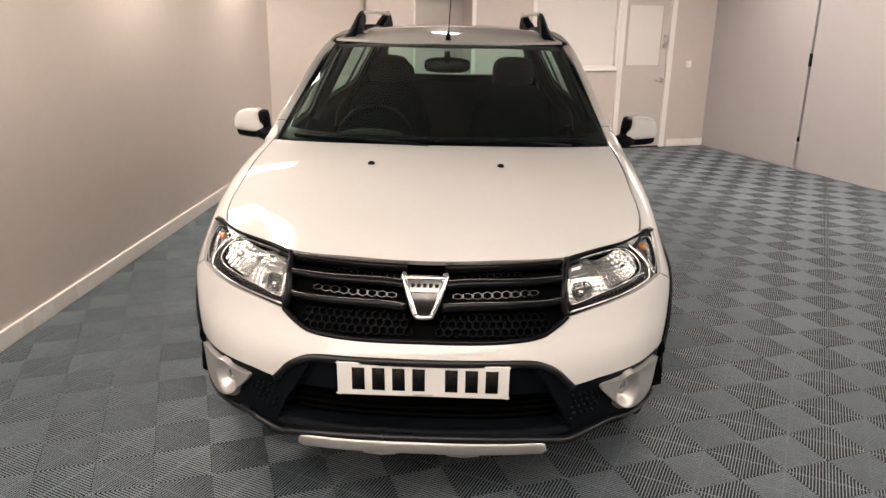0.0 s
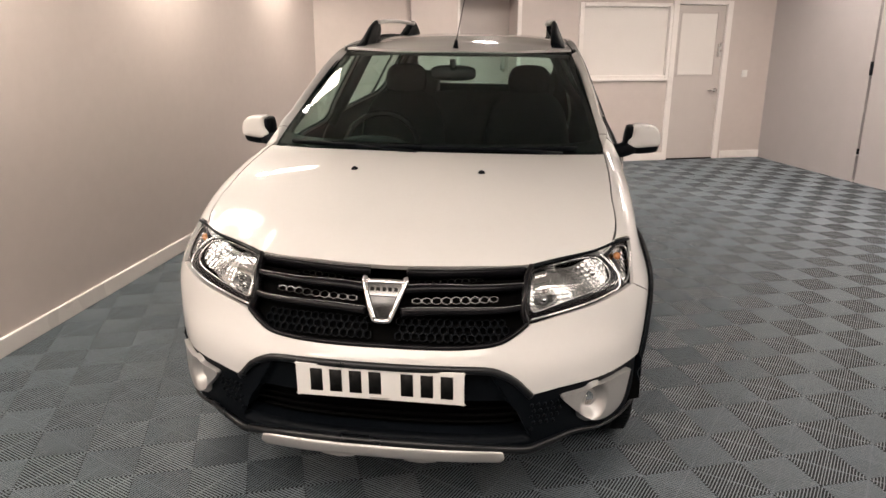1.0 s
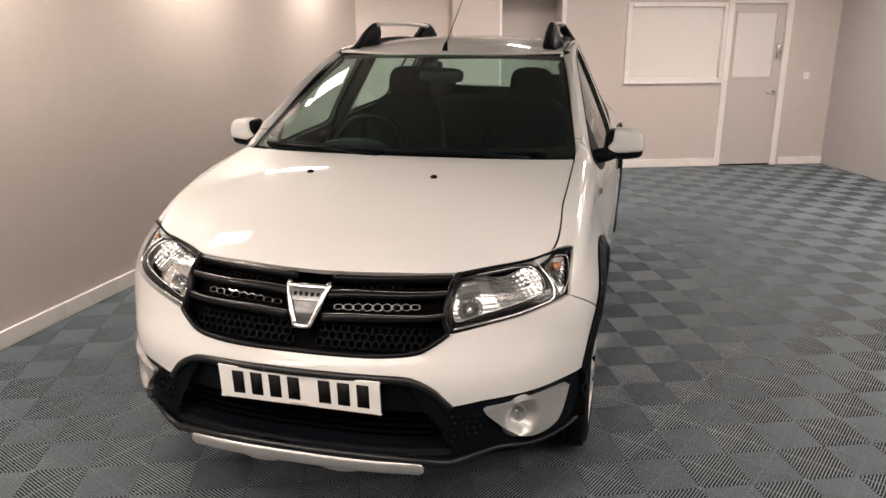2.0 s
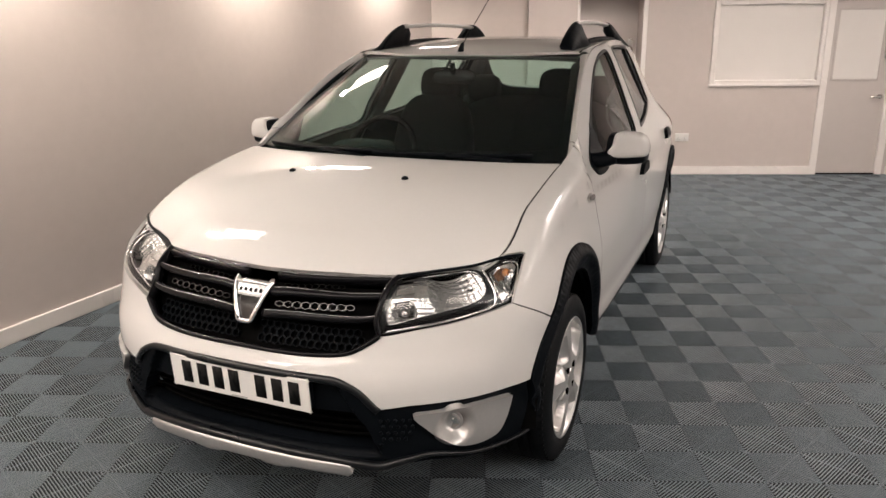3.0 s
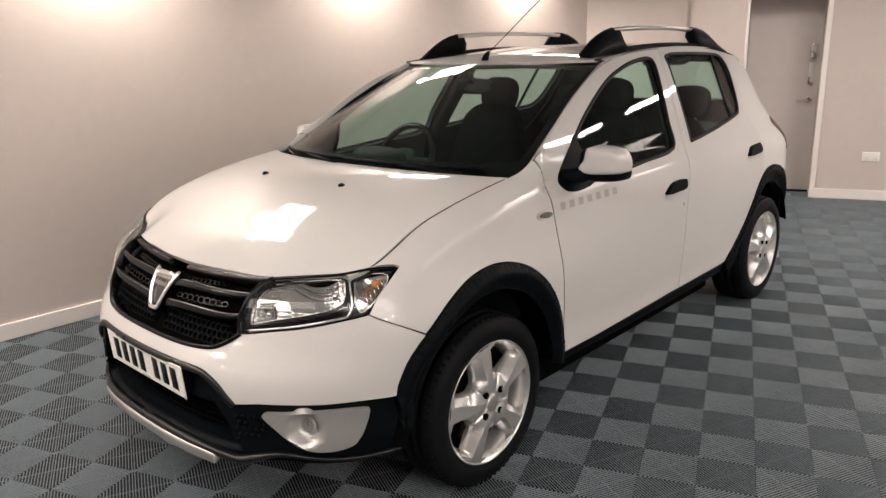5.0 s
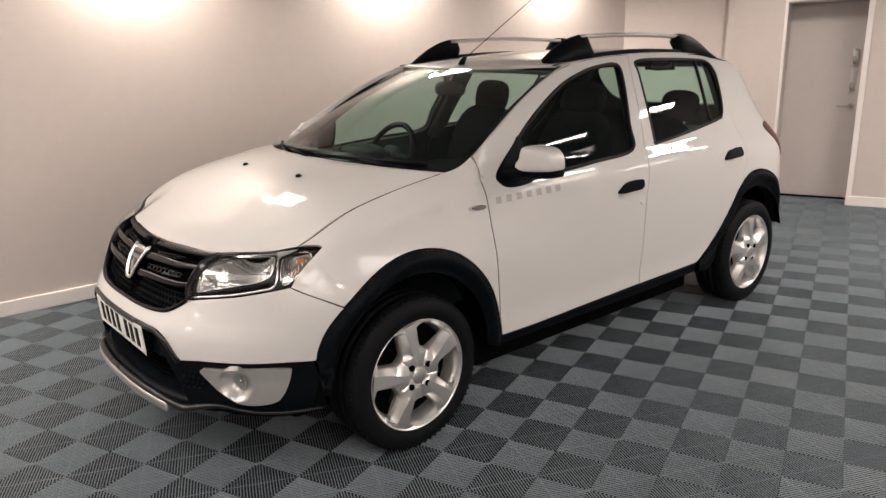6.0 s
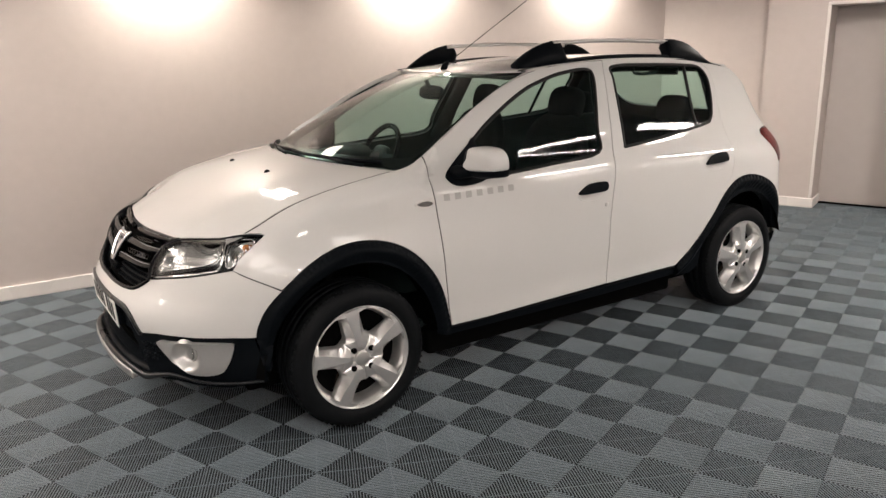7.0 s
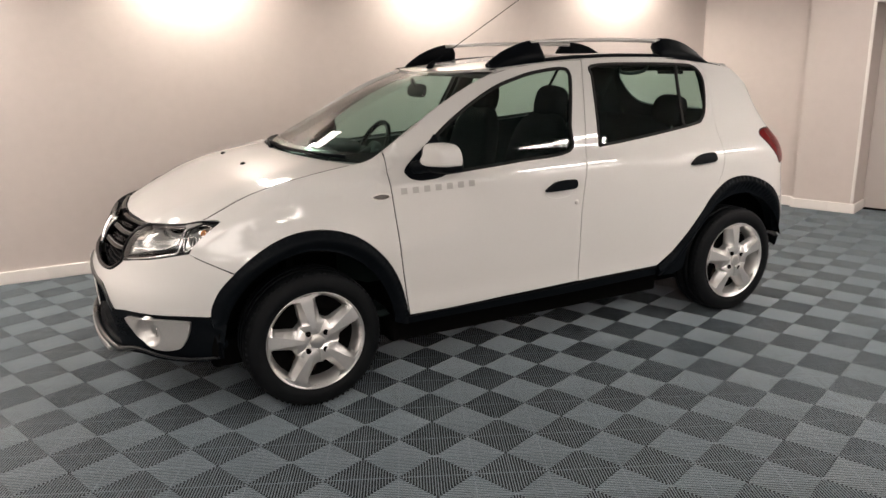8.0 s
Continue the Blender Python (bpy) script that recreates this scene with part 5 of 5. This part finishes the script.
# ---- mirrors, rails, aerial, wipers ----
for side in (1, -1):
    f = Vector((side, 1, 1))
    def housing(outline, steps, mid):
        """A shell over an outline seen from ahead; it bows forward, and its outer end lies further back."""
        rings = []
        for dy, k in steps:
            rings.append([Vector((side * (mid[0] + (x - mid[0]) * k), 0.622 + dy + 0.34 * (mid[0] + (x - mid[0]) * k - 0.905), mid[1] + (z - mid[1]) * k)) for x, z in outline])
        return loft(rings)
    cap = smoothline([(0.838, 1.050), (0.828, 1.066), (0.832, 1.084), (0.846, 1.104), (0.852, 1.136), (0.864, 1.153), (0.905, 1.153), (0.945, 1.147), (0.970, 1.131), (0.983, 1.104), (0.985, 1.072), (0.976, 1.056), (0.93, 1.051), (0.88, 1.049)], 4, closed=True)
    low = smoothline([(0.820, 1.040), (0.820, 1.090), (0.826, 1.130), (0.840, 1.146), (0.890, 1.140), (0.950, 1.112), (0.974, 1.084), (0.979, 1.054), (0.970, 1.028), (0.92, 1.020), (0.86, 1.022)], 4, closed=True)
    shell = part("door_mirror", housing(cap, ((0.034, 0.99), (0.030, 1.0), (-0.010, 1.0), (-0.030, 0.988), (-0.042, 0.960), (-0.050, 0.92), (-0.056, 0.85), (-0.0595, 0.74), (-0.0615, 0.45), (-0.062, 0.05)), (0.906, 1.095)), PAINT, car, "white door mirror shell")
    part("mirror_foot", housing(low, ((0.046, 0.98), (0.042, 1.01), (0.0, 1.0), (-0.028, 0.96), (-0.042, 0.88), (-0.048, 0.7), (-0.050, 0.05)), (0.906, 1.090)), BLACK, shell, "black lower shell")
    part("mirror_glass", housing(low, ((0.0462, 0.88), (0.047, 0.86), (0.047, 0.05)), (0.906, 1.092)), CHROME, shell, "mirror glass")
    pts = [Vector((side * x, y, z)) for x, y, z in smoothline([(0.775, 0.555, 1.038), (0.81, 0.560, 1.042), (0.85, 0.585, 1.054)], 4)]
    part("mirror_arm", sweep(pts, [(0, 0, 1)] * len(pts), round_bar(0.075, 0.062, 12, 2.6)), BLACK, shell, "black mirror arm")
    # roof rail: silver bar between two black feet that lean inward, a black base strip beneath
    def rail_x(y):
        return 0.484 - 0.034 * smooth(y, 1.4, 2.4)
    rail = part("roof_rail", sweep([Vector((side * rail_x(y), y, 1.588 + 0.010 * math.sin((y - 1.36) / 0.9 * math.pi))) for y in np.linspace(1.36, 2.30, 24)], [(0, 0, 1)] * 24, round_bar(0.040, 0.022, 10)), SATIN, car, "silver roof rail on black feet")
    def foot(ys, tops):
        rings = []
        for y, t in zip(ys, tops):
            b = roof_skin(0.51, y).z - 0.006
            rings.append([Vector((side * (0.516 + (rail_x(y) - 0.516) * k + dx * (1 - 0.35 * k)), y, b + (t - b) * k)) for dx, k in ((-0.028, 0), (-0.025, 0.5), (-0.021, 0.9), (-0.010, 1.0), (0.010, 1.0), (0.022, 0.9), (0.028, 0.5), (0.033, 0))])
        return loft(rings)
    part("rail_foot", foot([1.098, 1.115, 1.145, 1.185, 1.24, 1.30, 1.36, 1.405, 1.43], [1.484, 1.498, 1.518, 1.542, 1.567, 1.586, 1.598, 1.601, 1.552]), BLACK, rail, "black front foot")
    part("rail_foot", foot([2.22, 2.24, 2.28, 2.34, 2.41, 2.475, 2.54, 2.585], [1.560, 1.598, 1.604, 1.602, 1.590, 1.570, 1.538, 1.500]), BLACK, rail, "black rear foot")
    part("rail_base", sweep([Vector((side * (0.520 - 0.02 * smooth(y, 1.4, 2.4)), y, roof_skin(0.515, y).z + 0.006)) for y in np.linspace(1.41, 2.24, 20)], [(0, 0, 1)] * 20, round_bar(0.046, 0.028, 8)), BLACK, rail, "black base strip")
    # ditch line along the roof
    part("roof_ditch", sweep([Vector((side * (roof_half(y) + 0.004), y, roof_skin(roof_half(y), y).z + 0.0005)) for y in np.linspace(1.06, 2.7, 26)], [(0, 0, 1)] * 26, round_bar(0.008, 0.006, 6)), SEAL, car)

base = roof_skin(0, 1.015)
aer = part("aerial", sweep([base + Vector((0, 0.0, -0.004)), base + Vector((0, 0.006, 0.014)), base + Vector((0, 0.022, 0.032)), base + Vector((0, 0.032, 0.040))], [(0, -1, 0.3)] * 4, lambda t: round_bar(0.030 - 0.020 * t, 0.050 - 0.038 * t, 10, 2)), BLACK, car, "black roof aerial base")
tip = base + Vector((0, 0.030, 0.036))
part("aerial_rod", sweep([tip + Vector((0, 0.82, 0.497)) * k for k in np.linspace(0, 1, 8)], [(0, -1, 1)] * 8, round_bar(0.0045, 0.0045, 6, 2)), BLACK, aer, "thin black rod")

for x0, x1, v in ((-0.62, 0.02, 0.012), (-0.02, 0.60, 0.012)):
    pts = [screen_skin(x / 0.715, v + 0.012 * abs(x - x0)) + Vector((0, -0.004, 0.010)) for x in np.linspace(x0, x1, 14)]
    wp = part("wiper", sweep(pts, [(0, -0.4, 0.9)] * 14, round_bar(0.012, 0.020, 8)), BLACK, car, "black windscreen wiper")
    arm = [screen_skin(x / 0.715, k) + Vector((0, -0.004, 0.012)) for x, k in ((x1 - 0.06, -0.02), (x1 - 0.2, 0.0), ((x0 + x1) / 2, v + 0.004))]
    part("wiper_arm", sweep(arm, [(0, -0.4, 0.9)] * 3, round_bar(0.018, 0.010, 8)), BLACK, wp, "black wiper arm")

# ---- cabin ----
part("cabin_floor", box((-0.66, 0.0, 0.30), (0.66, 2.95, 0.34), 0.01), TRIM, car, "dark carpet", flat=True)
part("bulkhead", box((-0.66, -0.05, 0.30), (0.66, -0.02, 0.98)), DARK, car, "dark bulkhead", flat=True)
rings = []
for x in np.linspace(-0.69, 0.69, 21):
    h = 0.985 + 0.045 * math.exp(-((x + 0.34) / 0.17) ** 2)
    y0 = hood_back(x) + 0.06
    rings.append([(x, y0, 1.02), (x, y0 + 0.10, h + 0.02), (x, 0.48, h), (x, 0.62, h - 0.025), (x, 0.67, h - 0.07), (x, 0.68, h - 0.16), (x, 0.60, 0.70), (x, 0.45, 0.50), (x, y0, 0.5)])
dash = part("dashboard", loft(rings), TRIM, car, "dark grey dashboard")
for k, x in enumerate((-0.11, 0.11)):
    part("air_vent", box((x - 0.05, 0.672, 0.86), (x + 0.05, 0.690, 0.93), 0.01), SATIN, dash, "silver-ringed air vent")
part("instrument_hood", blob((-0.34, 0.60, 1.025), (0.16, 0.085, 0.045), 2.4), TRIM, dash, "instrument hood")
bm = bmesh.new()
R, rr = 0.185, 0.016
rings = [[(math.cos(a) * (R + rr * math.cos(b)), math.sin(a) * (R + rr * math.cos(b)), rr * math.sin(b)) for b in np.linspace(0, 2 * math.pi, 11)[:-1]] for a in np.linspace(0, 2 * math.pi, 41)]
wheel_bm = loft(rings, closed=True, caps=False)
steer = pose(-0.34, 0.775, 0.985, 62, 0, 0)
bmesh.ops.transform(wheel_bm, matrix=steer, verts=wheel_bm.verts)
sw_ = part("steering_wheel", wheel_bm, PIANO, car, "black steering wheel")
part("wheel_boss", blob((0, 0, -0.01), (0.075, 0.065, 0.03), 3), TRIM, sw_, "steering wheel boss").matrix_basis = steer
for a in (0, 180, 270):
    part("wheel_spoke", box((0.06, -0.02, -0.012), (0.18, 0.02, 0.008), 0.008, m=steer @ pose(0, 0, 0, 0, 0, a)), TRIM, sw_)
pts = [Vector((-0.34, 0.62, 0.90)), Vector((-0.34, 0.78, 0.975))]
part("steering_column", sweep(pts, [(0, 0, 1)] * 2, round_bar(0.09, 0.09, 12, 2)), TRIM, sw_)

def seat(x, y, wide, back_h, name="front_seat"):
    """A seat with cushion, leaning backrest and headrest."""
    s = part(name, blob((x, y, 0.56), (wide / 2, 0.27, 0.10), 3.6, 24, 12), CLOTH, car, "charcoal cloth seat")
    lean = pose(x, y + 0.27, 0.60, -14, 0, 0)
    bm = blob((0, 0, back_h / 2), (wide / 2, 0.075, back_h / 2), 3.4, 24, 14, lambda p: Vector((p.x * (1 - 0.16 * max(p.z / (back_h / 2), 0)), p.y + 0.03 * (p.x / (wide / 2)) ** 2 * -1, p.z)))
    bmesh.ops.transform(bm, matrix=lean, verts=bm.verts)
    part("backrest", bm, CLOTH, s, "charcoal cloth backrest")
    return s, lean


def headrest(s, lean, x, z, wide=0.13):
    bm = blob((x, 0.0, z + 0.115), (wide, 0.055, 0.095), 3.0, 24, 12)
    bmesh.ops.transform(bm, matrix=lean, verts=bm.verts)
    part("headrest", bm, CLOTH, s, "charcoal headrest")
    bm = bmesh.new()
    for dx in (-0.05, 0.05):
        bmesh.ops.create_cone(bm, segments=8, radius1=0.006, radius2=0.006, depth=0.12, cap_ends=True, matrix=lean @ Matrix.Translation((x + dx, 0.005, z + 0.0)))
    part("headrest_post", bm, STEEL, s, "steel headrest posts")


for x in (-0.36, 0.36):
    s, lean = seat(x, 1.15, 0.50, 0.63)
    headrest(s, lean, 0, 0.57, 0.12)
s, lean = seat(0, 2.02, 1.22, 0.56, "rear_bench")
for x in (-0.40, 0.40):
    headrest(s, lean, x, 0.485, 0.12)
part("parcel_shelf", box((-0.56, 2.42, 1.0), (0.56, 2.95, 1.02), 0.006), TRIM, car, "dark parcel shelf", flat=True)
for side in (1, -1):
    post = [hull(s_at(y), z) for y, z in ((1.47, 1.0), (1.53, 1.2), (1.585, 1.40), (1.60, 1.47))]
    pts = [Vector((side * (p.x - 0.05), p.y, p.z)) for p in post]
    part("centre_pillar", sweep(pts, [(side, 0, 0.3)] * 4, round_bar(0.11, 0.05, 8)), TRIM, car, "dark centre pillar trim")
    post = [hull(s_at(y), z) for y, z in ((2.60, 1.0), (2.63, 1.2), (2.66, 1.36), (2.66, 1.43))]
    pts = [Vector((side * (p.x - 0.07), p.y, p.z)) for p in post]
    part("rear_pillar", sweep(pts, [(side, 0, 0.3)] * 4, round_bar(0.20, 0.06, 8)), TRIM, car, "dark rear pillar trim")
for side in (1, -1):
    pts = [Vector((side * x, y, z)) for x, y, z in smoothline([(0.525, 1.93, 1.452), (0.515, 1.945, 1.425), (0.512, 2.00, 1.415), (0.512, 2.06, 1.415), (0.515, 2.115, 1.425), (0.525, 2.13, 1.452)], 3)]
    part("grab_handle", sweep(pts, [(-side, 0, -1)] * len(pts), round_bar(0.022, 0.014, 8)), TRIM, car, "dark grab handle")
bm = blob((0.0, 0.0, 0.0), (0.115, 0.016, 0.038), 3.2, 24, 10)
bmesh.ops.transform(bm, matrix=pose(0.0, 0.93, 1.345, -8, 0, 0), verts=bm.verts)
rv = part("rear_view_mirror", bm, PIANO, car, "black interior mirror")
part("mirror_stalk", sweep([Vector((0, 0.90, 1.41)), Vector((0, 0.92, 1.36))], [(0, 1, 0)] * 2, round_bar(0.03, 0.02, 8)), PIANO, rv)


# ---- floor of ribbed plastic tiles, four ribbed fields to a tile ----
TILE, TILE_TURN, TILE_OFF = 0.4, 21.0, (0.3767 * 0.2, -0.3622 * 0.2)
TILES = pose(0, 0, 0, 0, 0, TILE_TURN)
# Shallow base under the ribs, coloured dark in place of deep shaded gaps
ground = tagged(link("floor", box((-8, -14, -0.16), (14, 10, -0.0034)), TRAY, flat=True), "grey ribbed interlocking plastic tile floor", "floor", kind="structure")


def tile_mesh():
    """One tile: four fields of raised ribs that run slantwise, mirrored from field to field."""
    bm = bmesh.new()
    n, q = 26, 0.2
    prof = ((-0.0025, -0.004), (-0.0024, -0.0020), (-0.0022, -0.0007), (-0.0018, -0.0003), (0.0018, -0.0003), (0.0022, -0.0007), (0.0024, -0.0020), (0.0025, -0.004))
    across = Vector((1, -1, 0)).normalized()
    for fx in (0, 1):
        for fy in (0, 1):
            flip = (fx + fy) % 2 == 1
            for k in range(n):
                c = -q + (k + 0.5) * 2 * q / n
                a, b = Vector((max(0, c), max(0, -c), 0)), Vector((min(q, q + c), min(q, q - c), 0))
                if (b - a).length < 0.006:
                    continue
                ends = []
                for e in (a, b):
                    row = []
                    for d, z in prof:
                        p = e + across * d + Vector((0, 0, z))
                        p.x, p.y = min(max(p.x, 0.0003), q - 0.0003), min(max(p.y, 0.0003), q - 0.0003)
                        row.append(bm.verts.new(((q - p.x if flip else p.x) + fx * q, p.y + fy * q, p.z)))
                    ends.append(row)
                for m in range(7):
                    f = (ends[0][m], ends[1][m], ends[1][m + 1], ends[0][m + 1])
                    bm.faces.new(f[::-1] if flip else f).smooth = 0 < m < 6
    bmesh.ops.recalc_face_normals(bm, faces=bm.faces[:])
    # lower tie bars across the ribs, and the buttons where four fields meet
    for fx in (0, 1):
        for fy in (0, 1):
            m = Matrix.Translation((0.1 + 0.2 * fx, 0.1 + 0.2 * fy, 0)) @ pose(0, 0, 0, 0, 0, -45 if (fx + fy) % 2 == 0 else 45)
            box((-0.135, -0.0013, -0.004), (0.135, 0.0013, -0.0024), m=m, bm=bm)
    box((0.1955, 0.1955, -0.004), (0.2045, 0.2045, -0.0004), bm=bm)
    me = bpy.data.meshes.new("floor_tile")
    bm.to_mesh(me)
    bm.free()
    me.materials.append(RIB)
    return me


tile = tile_mesh()
cells = []
back = TILES.inverted() @ ROOM
for i in range(-24, 30):
    for j in range(-30, 24):
        p = TILES @ Vector((TILE_OFF[0] + i * TILE, TILE_OFF[1] + j * TILE, 0))
        c = TILES @ Vector((TILE_OFF[0] + (i + 0.5) * TILE, TILE_OFF[1] + (j + 0.5) * TILE, 0))
        r = ROOM.inverted() @ c
        if c.x > LEFT_X - 0.25 and FRONT_V - 0.2 < r.y < BACK_V + 0.5 and (r.x < RIGHT_U + 0.25 or (r.y < RETURN_V + 0.2 and r.x < FAR_U + 0.2)):
            under = abs(c.x) < 0.7 and 0.2 < c.y < 2.6
            cells.append((math.hypot(c.x - 1.2, c.y - 0.9) + (3 if under else 0), i, j, p))
cells.sort(key=lambda c: c[:3])
for _, i, j, p in cells[:300]:
    ob = new("floor_tile", tile)
    ob.parent = ground
    ob.matrix_basis = Matrix.Translation(p) @ TILES
verts, faces = [], []
base_v = np.array([v.co for v in tile.vertices])
base_f = [tuple(f.vertices) for f in tile.polygons]
rot = np.array(TILES.to_3x3())
for _, i, j, p in cells[300:]:
    k = len(verts)
    verts.extend((base_v @ rot.T + np.array(p)).tolist())
    faces.extend(tuple(v + k for v in f) for f in base_f)
me = bpy.data.meshes.new("floor_tiles")
me.from_pydata(verts, [], faces)
me.materials.append(RIB)
rest = tagged(new("floor_tiles", me), "further grey ribbed plastic floor tiles", kind="stuff")
rest.parent = ground
